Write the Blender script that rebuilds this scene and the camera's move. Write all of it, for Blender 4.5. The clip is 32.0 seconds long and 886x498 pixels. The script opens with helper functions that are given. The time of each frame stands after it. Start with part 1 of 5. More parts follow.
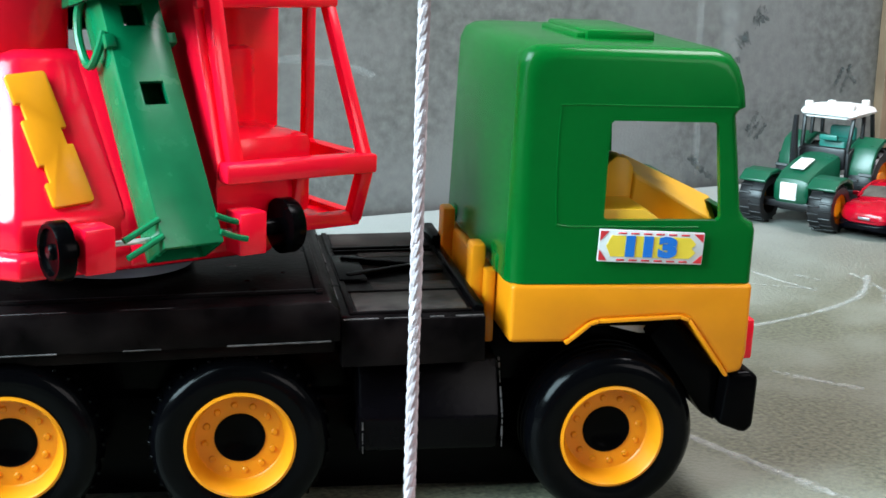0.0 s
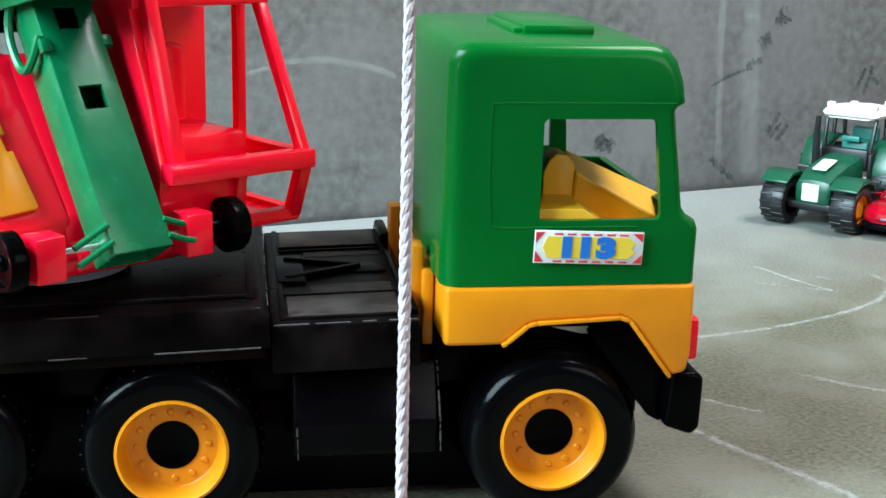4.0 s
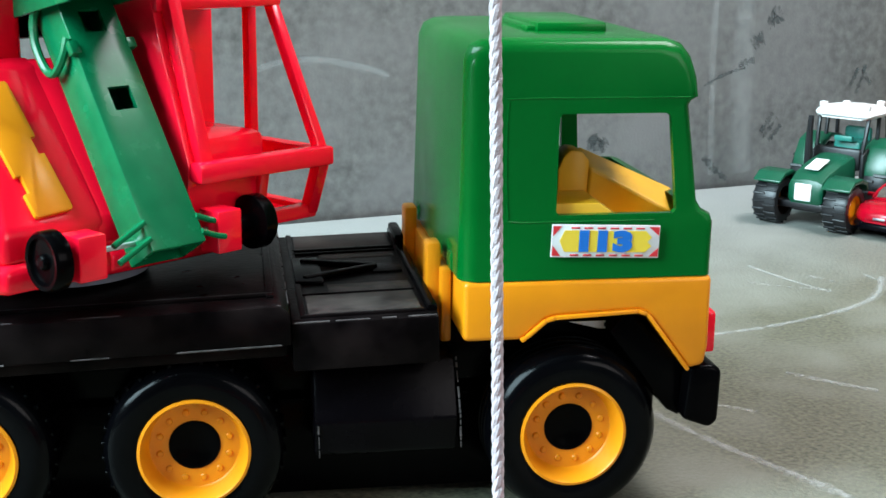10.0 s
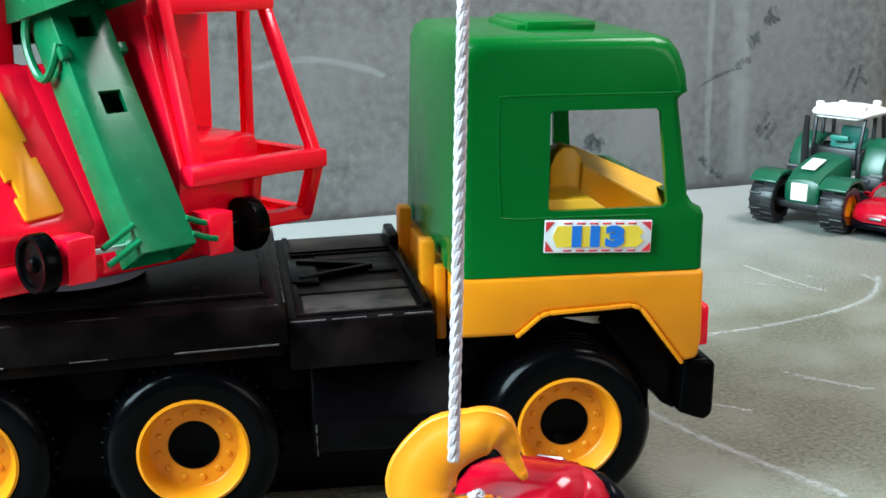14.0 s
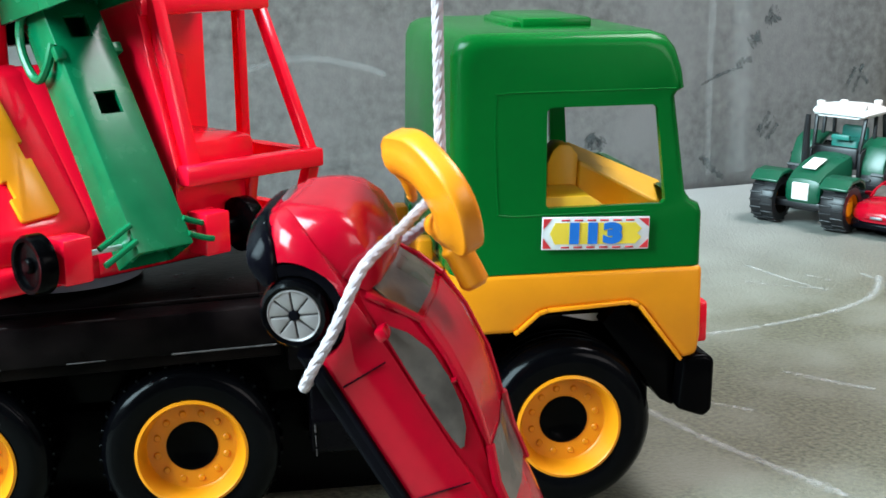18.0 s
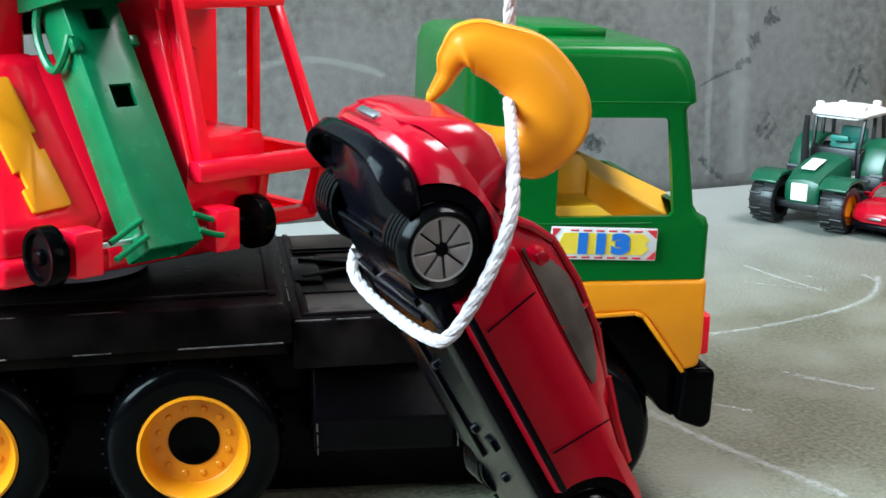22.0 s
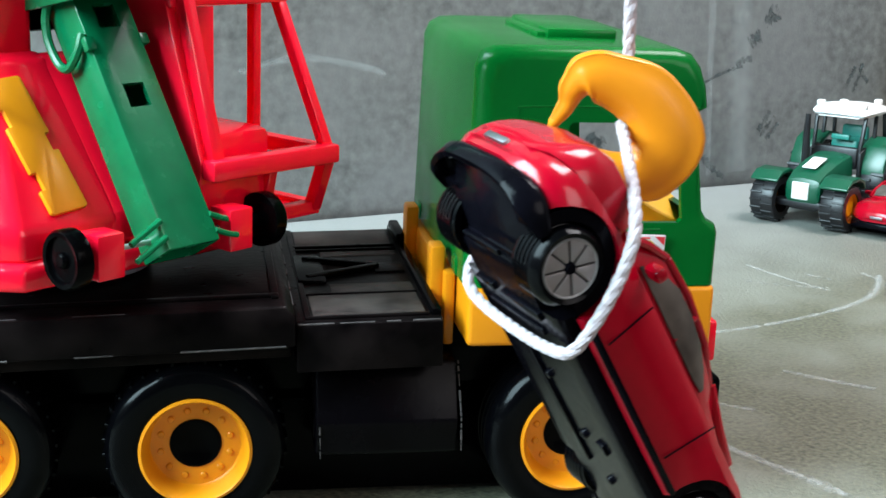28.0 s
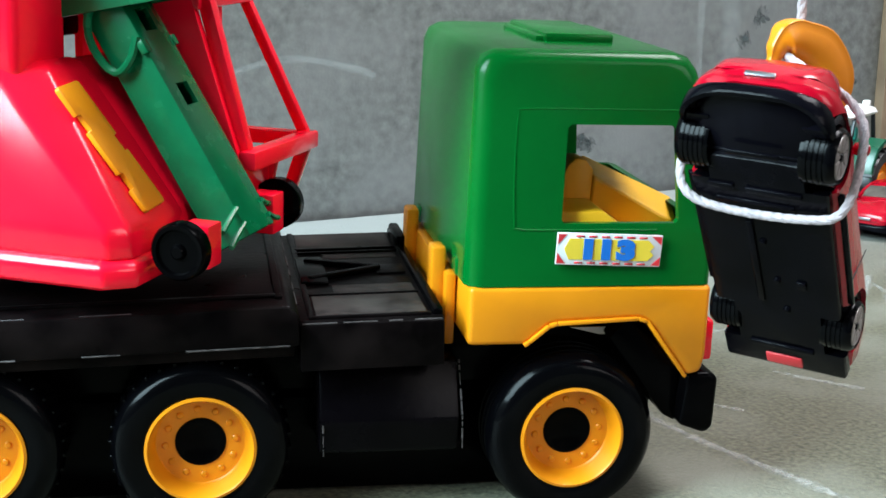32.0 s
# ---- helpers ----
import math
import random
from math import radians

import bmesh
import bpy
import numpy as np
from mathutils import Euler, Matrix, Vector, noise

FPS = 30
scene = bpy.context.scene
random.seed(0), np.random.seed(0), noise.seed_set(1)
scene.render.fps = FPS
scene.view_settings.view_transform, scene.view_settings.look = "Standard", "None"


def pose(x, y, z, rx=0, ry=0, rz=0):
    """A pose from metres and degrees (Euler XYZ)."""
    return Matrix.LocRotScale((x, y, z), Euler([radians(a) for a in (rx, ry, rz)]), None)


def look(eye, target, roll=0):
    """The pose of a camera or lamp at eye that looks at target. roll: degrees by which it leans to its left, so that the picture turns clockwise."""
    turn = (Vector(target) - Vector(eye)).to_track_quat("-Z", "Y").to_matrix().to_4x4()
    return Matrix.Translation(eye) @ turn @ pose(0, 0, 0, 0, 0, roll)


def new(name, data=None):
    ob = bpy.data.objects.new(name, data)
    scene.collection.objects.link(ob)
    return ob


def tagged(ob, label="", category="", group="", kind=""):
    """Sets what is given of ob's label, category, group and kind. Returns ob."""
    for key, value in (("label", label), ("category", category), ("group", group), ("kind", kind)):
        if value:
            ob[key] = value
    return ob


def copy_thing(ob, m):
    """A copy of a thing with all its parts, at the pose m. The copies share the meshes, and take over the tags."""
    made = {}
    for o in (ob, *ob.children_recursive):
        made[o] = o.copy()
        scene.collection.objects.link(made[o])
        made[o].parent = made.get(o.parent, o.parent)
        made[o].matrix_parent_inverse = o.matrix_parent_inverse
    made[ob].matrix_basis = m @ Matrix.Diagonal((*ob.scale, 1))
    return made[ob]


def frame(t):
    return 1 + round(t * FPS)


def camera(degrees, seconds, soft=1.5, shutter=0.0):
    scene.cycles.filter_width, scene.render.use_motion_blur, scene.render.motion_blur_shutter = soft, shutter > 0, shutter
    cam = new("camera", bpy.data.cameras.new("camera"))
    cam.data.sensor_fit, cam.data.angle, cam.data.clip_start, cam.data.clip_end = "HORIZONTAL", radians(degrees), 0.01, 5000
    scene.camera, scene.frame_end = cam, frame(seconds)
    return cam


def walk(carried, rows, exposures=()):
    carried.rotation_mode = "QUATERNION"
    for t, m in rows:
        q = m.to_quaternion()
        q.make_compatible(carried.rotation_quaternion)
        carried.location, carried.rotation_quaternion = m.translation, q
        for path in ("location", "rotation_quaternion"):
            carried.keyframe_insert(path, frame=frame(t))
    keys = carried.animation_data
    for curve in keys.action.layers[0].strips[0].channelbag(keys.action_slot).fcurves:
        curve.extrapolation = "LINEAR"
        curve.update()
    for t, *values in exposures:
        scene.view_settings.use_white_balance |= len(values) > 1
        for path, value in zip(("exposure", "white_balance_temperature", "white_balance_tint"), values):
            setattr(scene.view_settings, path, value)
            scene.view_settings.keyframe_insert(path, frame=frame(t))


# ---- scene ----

# ---- camera and its small pans ----
LENS = 36.94
EYE = (0.0, 0.0, 0.2338)
TILT, LEAN = 13.71, 0.85
CAMERA_ROWS = [
    (0, -0.710, 0.000),
    (0.5, -0.522, 0.000),
    (1, -0.225, 0.000),
    (1.5, -0.225, 0.000),
    (2, -0.225, 0.000),
    (2.5, -0.225, 0.000),
    (3, 0.037, 0.000),
    (3.5, 0.225, 0.000),
    (5.5, 0.000, 0.000),
    (6, 0.000, 0.000),
    (6.5, 0.000, 0.000),
    (7, 0.000, 0.000),
    (7.5, 0.000, 0.000),
    (8, -0.073, 0.000),
    (8.5, -0.074, 0.000),
    (9, -0.112, 0.037),
    (9.5, -0.074, 0.037),
    (10, -0.112, 0.000),
    (10.5, 0.112, -0.094),
    (11, -0.037, -0.039),
    (11.5, -0.037, -0.039),
    (12, -0.018, -0.039),
    (12.5, 0.000, -0.039),
    (13, 0.000, -0.039),
    (13.5, -0.225, -0.037),
    (14, -0.261, 0.000),
    (14.5, -0.261, 0.000),
    (16.5, -0.112, -0.076),
    (17, -0.225, -0.037),
    (17.5, -0.225, 0.000),
    (18, -0.225, -0.037),
    (18.5, -0.225, 0.000),
    (19, -0.225, -0.018),
    (19.5, -0.225, 0.000),
    (20, -0.225, 0.000),
    (20.5, -0.225, 0.000),
    (21, -0.225, 0.000),
    (21.5, -0.261, 0.000),
    (22, -0.261, 0.000),
    (22.5, -0.373, 0.055),
    (23, -0.055, -0.094),
    (23.5, -0.149, -0.039),
    (24, -0.149, -0.039),
    (24.5, -0.149, -0.039),
    (25, -0.167, -0.057),
    (25.5, -0.167, -0.057),
    (27.5, -0.187, -0.057),
    (28, -0.225, -0.057),
    (28.5, -0.486, 0.037),
    (29, -0.355, 0.000),
    (29.5, -0.522, 0.038),
    (30, -0.513, 0.000),
    (30.5, -0.555, 0.000),
    (31, -0.598, 0.000),
    (31.5, -0.641, 0.000),
    (32, -0.683, 0.000),
]

cam = camera(LENS, 32.0, soft=1.6, shutter=0.5)
walk(cam, [(t, pose(*EYE, 90 - TILT + up, 0, turn) @ pose(0, 0, 0, 0, 0, LEAN)) for t, turn, up in CAMERA_ROWS])

# ---- daylight: sky outside a window, soft window light, added fill lamps ----
scene.view_settings.exposure = 0.25
world = bpy.data.worlds.new("sky")
scene.world = world
world.use_nodes = True
wn = world.node_tree.nodes
sky = wn.new("ShaderNodeTexSky")
sky.sky_type = "NISHITA"
sky.sun_disc = False
sky.sun_elevation, sky.sun_rotation = radians(38), radians(200)
world.node_tree.links.new(sky.outputs[0], wn["Background"].inputs[0])
wn["Background"].inputs[1].default_value = 0.12

# wall frame: along the wall, out of the wall into the room
WALL0 = Vector((-0.1386, 1.0417, 0.0))
ALONG = Vector((0.9044, 0.4266, 0.0))
OUT = Vector((0.4266, -0.9044, 0.0))
TABLE_Z = -0.0015
ROOM = Matrix(((ALONG.x, OUT.x, 0, WALL0.x), (ALONG.y, OUT.y, 0, WALL0.y), (0, 0, 1, TABLE_Z), (0, 0, 0, 1)))


def area_lamp(name, a, o, z, target, w, h, power, colour):
    lamp = bpy.data.lights.new(name, "AREA")
    lamp.shape, lamp.size, lamp.size_y, lamp.energy, lamp.color = "RECTANGLE", w, h, power, colour
    ob = new(name, lamp)
    ob.matrix_world = look(ROOM @ Vector((a, o, z)), ROOM @ Vector(target))
    return ob


# a window in the side wall; added, unseen lamps behind the camera and overhead
area_lamp("window_light_side", -1.46, 0.62, 1.15, (0.05, 0.5, 0.10), 1.0, 1.2, 108, (0.64, 0.90, 1.0))
area_lamp("window_light_back", 0.85, 2.92, 1.15, (0.4, 0.4, 0.1), 1.3, 1.1, 15, (1.0, 0.92, 0.88))
area_lamp("skylight_light", 0.95, 0.70, 1.86, (0.70, 0.40, 0.0), 1.0, 0.7, 44, (0.97, 0.96, 1.0))


# ---- materials ----
def material(name, colour, rough=0.4, metal=0.0, vary=0.06, scale=60.0, bump=0.02, bump_scale=400.0, coat=0.0, spec=0.5, second=None, second_scale=8.0, alpha=1.0):
    m = bpy.data.materials.new(name)
    m.use_nodes = True
    nt = m.node_tree
    b = nt.nodes["Principled BSDF"]
    tc = nt.nodes.new("ShaderNodeTexCoord")
    n1 = nt.nodes.new("ShaderNodeTexNoise")
    n1.inputs["Scale"].default_value, n1.inputs["Detail"].default_value = scale, 5
    nt.links.new(tc.outputs["Object"], n1.inputs["Vector"])
    ramp = nt.nodes.new("ShaderNodeValToRGB")
    c = colour
    ramp.color_ramp.elements[0].position, ramp.color_ramp.elements[1].position = 0.3, 0.7
    ramp.color_ramp.elements[0].color = (*[max(0, x * (1 - vary)) for x in c], 1)
    ramp.color_ramp.elements[1].color = (*[min(1, x * (1 + vary)) for x in c], 1)
    nt.links.new(n1.outputs["Fac"], ramp.inputs["Fac"])
    out = ramp.outputs["Color"]
    if second:
        n2 = nt.nodes.new("ShaderNodeTexNoise")
        n2.inputs["Scale"].default_value, n2.inputs["Detail"].default_value = second_scale, 6
        nt.links.new(tc.outputs["Object"], n2.inputs["Vector"])
        r2 = nt.nodes.new("ShaderNodeValToRGB")
        r2.color_ramp.elements[0].position, r2.color_ramp.elements[1].position = 0.42, 0.68
        nt.links.new(n2.outputs["Fac"], r2.inputs["Fac"])
        mix = nt.nodes.new("ShaderNodeMix")
        mix.data_type = "RGBA"
        nt.links.new(r2.outputs["Color"], mix.inputs["Factor"])
        nt.links.new(out, mix.inputs["A"])
        mix.inputs["B"].default_value = (*second, 1)
        out = mix.outputs["Result"]
    nt.links.new(out, b.inputs["Base Color"])
    n3 = nt.nodes.new("ShaderNodeTexNoise")
    n3.inputs["Scale"].default_value, n3.inputs["Detail"].default_value = bump_scale, 3
    nt.links.new(tc.outputs["Object"], n3.inputs["Vector"])
    bm_ = nt.nodes.new("ShaderNodeBump")
    bm_.inputs["Strength"].default_value, bm_.inputs["Distance"].default_value = bump, 0.001
    nt.links.new(n3.outputs["Fac"], bm_.inputs["Height"])
    nt.links.new(bm_.outputs["Normal"], b.inputs["Normal"])
    mr = nt.nodes.new("ShaderNodeMapRange")
    mr.inputs["To Min"].default_value, mr.inputs["To Max"].default_value = max(0.02, rough - 0.07), min(1, rough + 0.07)
    nt.links.new(n1.outputs["Fac"], mr.inputs["Value"])
    nt.links.new(mr.outputs["Result"], b.inputs["Roughness"])
    b.inputs["Alpha"].default_value = alpha
    b.inputs["Metallic"].default_value = metal
    b.inputs["Coat Weight"].default_value = coat
    b.inputs["Specular IOR Level"].default_value = spec
    return m


GREEN = material("green_plastic", (0.0001, 0.105, 0.014), 0.22, vary=0.04, bump=0.006, spec=0.16)
BOOM_GREEN = material("boom_green_plastic", (0.001, 0.125, 0.046), 0.26, vary=0.14, scale=90, bump=0.02, spec=0.34)
YELLOW = material("yellow_plastic", (0.72, 0.235, 0.005), 0.34, vary=0.05, bump=0.01, spec=0.3)
SEAT_YELLOW = material("seat_yellow_plastic", (0.88, 0.46, 0.012), 0.45)
RED = material("red_plastic", (0.93, 0.004, 0.026), 0.17, vary=0.04, bump=0.006, spec=0.42)
BLACK = material("black_plastic", (0.0008, 0.0007, 0.0009), 0.20, vary=0.3, bump=0.06, spec=0.035)
DECK = material("dusty_black_plastic", (0.0018, 0.0012, 0.0014), 0.30, vary=0.5, scale=120, bump=0.14, second=(0.0085, 0.0058, 0.0058), second_scale=40, spec=0.035)
TYRE = material("tyre_rubber", (0.0010, 0.0010, 0.0014), 0.17, vary=0.3, bump=0.05, spec=0.075)
STEEL = material("rod_steel", (0.55, 0.55, 0.55), 0.3, metal=1.0)
TURN_GREY = material("turntable_grey_plastic", (0.30, 0.34, 0.42), 0.4)
WHITE = material("white_paper", (0.68, 0.68, 0.70), 0.4)
STICKER_YELLOW = material("sticker_yellow", (0.85, 0.60, 0.05), 0.4)
STICKER_RED = material("sticker_red", (0.65, 0.03, 0.04), 0.4)
STICKER_BLUE = material("sticker_blue", (0.01, 0.16, 0.60), 0.4)
TABLE = material("worn_green_tabletop", (0.130, 0.125, 0.085), 0.50, vary=0.62, scale=380, bump=0.9, bump_scale=420, second=(0.215, 0.212, 0.168), second_scale=14)
WALLM = material("green_grey_wall", (0.252, 0.273, 0.272), 0.65, vary=0.32, scale=110, bump=0.25, bump_scale=420, second=(0.340, 0.364, 0.370), second_scale=9.0)
# tabletop colour blends to a paler grey towards the wall, by distance from it
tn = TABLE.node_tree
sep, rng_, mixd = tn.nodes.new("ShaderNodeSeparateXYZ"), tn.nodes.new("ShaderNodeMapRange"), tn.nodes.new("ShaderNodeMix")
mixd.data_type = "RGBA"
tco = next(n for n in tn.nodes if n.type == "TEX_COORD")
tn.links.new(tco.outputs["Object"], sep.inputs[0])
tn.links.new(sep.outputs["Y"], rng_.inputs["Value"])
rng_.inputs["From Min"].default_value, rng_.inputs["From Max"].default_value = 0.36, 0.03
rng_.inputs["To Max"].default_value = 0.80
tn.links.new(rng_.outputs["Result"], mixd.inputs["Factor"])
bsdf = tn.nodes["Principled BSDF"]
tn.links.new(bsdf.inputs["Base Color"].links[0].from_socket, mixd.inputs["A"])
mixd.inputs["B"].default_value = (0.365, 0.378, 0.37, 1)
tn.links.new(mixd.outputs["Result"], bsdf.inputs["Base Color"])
DUSTY_SHEEN = material("dust_and_sheen_on_black_plastic", (0.036, 0.027, 0.025), 0.45, vary=0.6, scale=140, bump=0.1, second=(0.070, 0.055, 0.049), second_scale=50, spec=0.08)
TANK = material("satin_black_plastic", (0.0013, 0.0009, 0.0014), 0.26, vary=0.35, bump=0.08, spec=0.06)
WORN_GLINT = material("worn_glint_black_edge", (0.045, 0.036, 0.036), 0.5, vary=0.9, scale=150)
PLAIN = material("room_wall_paint", (0.16, 0.16, 0.15), 0.8)
FLOORM = material("floor_lino", (0.22, 0.18, 0.14), 0.5)
WOOD = material("brown_wood_trim", (0.16, 0.10, 0.06), 0.5, vary=0.2, scale=30)
CHALK = material("chalk_dust", (0.72, 0.74, 0.68), 0.9, vary=0.5, scale=300, alpha=0.10)
CHALK_WALL = material("thin_chalk_film", (0.62, 0.66, 0.65), 0.8, vary=0.25, scale=80, alpha=0.035)
SCUFF = material("grey_scuff", (0.055, 0.065, 0.065), 0.8, vary=0.35, scale=250)
sn = SCUFF.node_tree
smudge, fade = sn.nodes.new("ShaderNodeTexNoise"), sn.nodes.new("ShaderNodeMapRange")
smudge.inputs["Scale"].default_value, smudge.inputs["Detail"].default_value = 110, 4
fade.inputs["From Min"].default_value, fade.inputs["From Max"].default_value, fade.inputs["To Max"].default_value = 0.34, 0.62, 0.80
sn.links.new(next(n for n in sn.nodes if n.type == "TEX_COORD").outputs["Object"], smudge.inputs["Vector"])
sn.links.new(smudge.outputs["Fac"], fade.inputs["Value"])
sn.links.new(fade.outputs["Result"], sn.nodes["Principled BSDF"].inputs["Alpha"])
ROPE = material("cotton_rope", (0.45, 0.375, 0.395), 0.9, vary=0.2, scale=500, bump=0.5, bump_scale=1500)


# ---- mesh helpers ----
def quadbox(bm, lo, hi, m=None):
    x0, y0, z0 = lo
    x1, y1, z1 = hi
    vs = [bm.verts.new(p) for p in ((x0, y0, z0), (x1, y0, z0), (x1, y1, z0), (x0, y1, z0), (x0, y0, z1), (x1, y0, z1), (x1, y1, z1), (x0, y1, z1))]
    fs = [bm.faces.new([vs[i] for i in f]) for f in ((3, 2, 1, 0), (4, 5, 6, 7), (0, 1, 5, 4), (1, 2, 6, 5), (2, 3, 7, 6), (3, 0, 4, 7))]
    if m is not None:
        bmesh.ops.transform(bm, matrix=m, verts=vs)
    return vs, fs


def bevelled(bm, width, segments=2, angle=25):
    bmesh.ops.recalc_face_normals(bm, faces=bm.faces)
    es = [e for e in bm.edges if len(e.link_faces) == 2 and e.calc_face_angle(0) > radians(angle)]
    bmesh.ops.bevel(bm, geom=es, offset=width, segments=segments, profile=0.5, affect="EDGES", clamp_overlap=True)
    return bm


def box(lo, hi, bevel=0.0, segments=2, m=None):
    bm = bmesh.new()
    quadbox(bm, lo, hi)
    if bevel:
        bevelled(bm, bevel, segments)
    if m is not None:
        bmesh.ops.transform(bm, matrix=m, verts=bm.verts)
    return bm


def prism(profile, lo, hi, axis="y", bevel=0.0, segments=2):
    """A polygon in the plane across the axis, drawn out along it."""
    bm = bmesh.new()
    put = {"y": lambda a, b, c: (a, c, b), "x": lambda a, b, c: (c, a, b), "z": lambda a, b, c: (a, b, c)}[axis]
    rings = [[bm.verts.new(put(a, b, c)) for a, b in profile] for c in (lo, hi)]
    n = len(profile)
    bm.faces.new(rings[0])
    bm.faces.new(list(reversed(rings[1])))
    for i in range(n):
        bm.faces.new((rings[0][i], rings[1][i], rings[1][(i + 1) % n], rings[0][(i + 1) % n]))
    bmesh.ops.recalc_face_normals(bm, faces=bm.faces)
    if bevel:
        bevelled(bm, bevel, segments)
    return bm


def lathe(profile, steps=48, axis="y"):
    """Closed profile of (radius, height) turned round the axis."""
    bm = bmesh.new()
    rings = []
    for i in range(steps):
        a = 2 * math.pi * i / steps
        ring = []
        for r, h in profile:
            p = (r * math.cos(a), r * math.sin(a), h)
            ring.append(bm.verts.new({"z": p, "y": (p[0], p[2], p[1]), "x": (p[2], p[0], p[1])}[axis]))
        rings.append(ring)
    n = len(profile)
    for i in range(steps):
        for j in range(n):
            q = (rings[i][j], rings[(i + 1) % steps][j], rings[(i + 1) % steps][(j + 1) % n], rings[i][(j + 1) % n])
            bm.faces.new(q)
    bmesh.ops.remove_doubles(bm, verts=bm.verts, dist=1e-6)
    bmesh.ops.recalc_face_normals(bm, faces=bm.faces)
    return bm


def tube(points, radius, sides=10, closed=False):
    bm = bmesh.new()
    pts = [Vector(p) for p in points]
    n = len(pts)
    rings, side = [], None
    for i, p in enumerate(pts):
        a = pts[(i - 1) % n] if closed or i else p
        b = pts[(i + 1) % n] if closed or i < n - 1 else p
        d = (b - a).normalized()
        if side is None:
            side = d.orthogonal().normalized()
        side = (side - d * side.dot(d)).normalized()
        up = d.cross(side)
        r = radius(i / max(1, n - 1)) if callable(radius) else radius
        rings.append([bm.verts.new(p + r * (side * math.cos(2 * math.pi * k / sides) + up * math.sin(2 * math.pi * k / sides))) for k in range(sides)])
    for i in range(n if closed else n - 1):
        for k in range(sides):
            bm.faces.new((rings[i][k], rings[i][(k + 1) % sides], rings[(i + 1) % n][(k + 1) % sides], rings[(i + 1) % n][k]))
    if not closed:
        bm.faces.new(rings[0])
        bm.faces.new(rings[-1])
    bmesh.ops.recalc_face_normals(bm, faces=bm.faces)
    return bm


def curve(points, steps=8, closed=False):
    """A smooth line through the points."""
    pts = [Vector(p) for p in points]
    n, out = len(pts), []
    for i in range(n if closed else n - 1):
        p0, p1, p2, p3 = (pts[(i - 1) % n] if closed or i else pts[0], pts[i], pts[(i + 1) % n], pts[(i + 2) % n] if closed or i < n - 2 else pts[-1])
        for s in range(steps):
            t = s / steps
            out.append(0.5 * (2 * p1 + (p2 - p0) * t + (2 * p0 - 5 * p1 + 4 * p2 - p3) * t * t + (3 * p1 - p0 - 3 * p2 + p3) * t ** 3))
    if not closed:
        out.append(pts[-1])
    return out


def bar(p, q, w, h, bevel=0.0, up=(0, 0, 1)):
    """A square bar from p to q, w across and h along up."""
    p, q = Vector(p), Vector(q)
    d = (q - p)
    x = d.normalized()
    y = Vector(up).cross(x).normalized()
    z = x.cross(y)
    m = Matrix((x, y, z)).transposed().to_4x4()
    m.translation = p
    return box((0, -w / 2, -h / 2), (d.length, w / 2, h / 2), bevel, 2, m)


def merge(*bms):
    out = bmesh.new()
    for b in bms:
        me = bpy.data.meshes.new("tmp")
        b.to_mesh(me)
        out.from_mesh(me)
        bpy.data.meshes.remove(me)
        b.free()
    return out


def cut(bm, *cutters):
    """bm less each cutter."""
    me = bpy.data.meshes.new("work")
    bm.to_mesh(me)
    bm.free()
    ob = new("work", me)
    made = []
    for c in cutters:
        cm = bpy.data.meshes.new("cutter")
        bmesh.ops.recalc_face_normals(c, faces=c.faces)
        c.to_mesh(cm)
        c.free()
        co = new("cutter", cm)
        mod = ob.modifiers.new("cut", "BOOLEAN")
        mod.operation, mod.solver, mod.object = "DIFFERENCE", "EXACT", co
        made.append(co)
    bpy.context.view_layer.update()
    done = bpy.data.meshes.new_from_object(ob.evaluated_get(bpy.context.evaluated_depsgraph_get()))
    out = bmesh.new()
    out.from_mesh(done)
    for o in (ob, *made):
        data = o.data
        bpy.data.objects.remove(o)
        bpy.data.meshes.remove(data)
    bpy.data.meshes.remove(done)
    return out


def mesh_of(name, bm, mat, smooth=30):
    me = bpy.data.meshes.new(name)
    for f in bm.faces:
        f.smooth = True
    for e in bm.edges:
        e.smooth = len(e.link_faces) == 2 and e.calc_face_angle(0) < radians(smooth)
    bm.to_mesh(me)
    bm.free()
    me.materials.append(mat)
    return me


def part(name, bm, mat, parent=None, label="", smooth=30, at=None):
    ob = new(name, mesh_of(name, bm, mat, smooth))
    if parent is not None:
        ob.parent = parent
    if at is not None:
        ob.matrix_basis = at
    if label:
        ob["label"] = label
    return ob


def thing(name, label, category, at=None, group="", kind=""):
    ob = new(name)
    ob.empty_display_size = 0.01
    if at is not None:
        ob.matrix_world = at
    return tagged(ob, label, category, group, kind)


def setting(name, bm, mat, label="", at=None, category=""):
    ob = part(name, bm, mat, None, "", 30, at)
    return tagged(ob, label, category, "", "structure")


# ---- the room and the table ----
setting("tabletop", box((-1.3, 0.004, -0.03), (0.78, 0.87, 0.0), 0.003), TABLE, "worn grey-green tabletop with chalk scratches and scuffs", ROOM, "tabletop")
setting("wall_north", box((-1.6, -0.1, -0.75), (0.644, 0.0, 1.85)), WALLM, "grey-green painted wall with dark scuffs and chalky streaks", ROOM, "wall")
setting("wall_plain_end", box((0.70, -0.1, -0.75), (1.6, 0.0, 1.85)), PLAIN, "plain pale wall beyond the wooden trim", ROOM, "wall")
setting("trim", box((0.644, -0.1, -0.75), (0.70, 0.012, 1.85), 0.003), WOOD, "narrow brown wooden trim at the wall's edge", ROOM, "trim")
setting("floor", box((-1.6, -0.1, -0.78), (1.6, 3.1, -0.75)), FLOORM, "dark brown floor", ROOM, "floor")
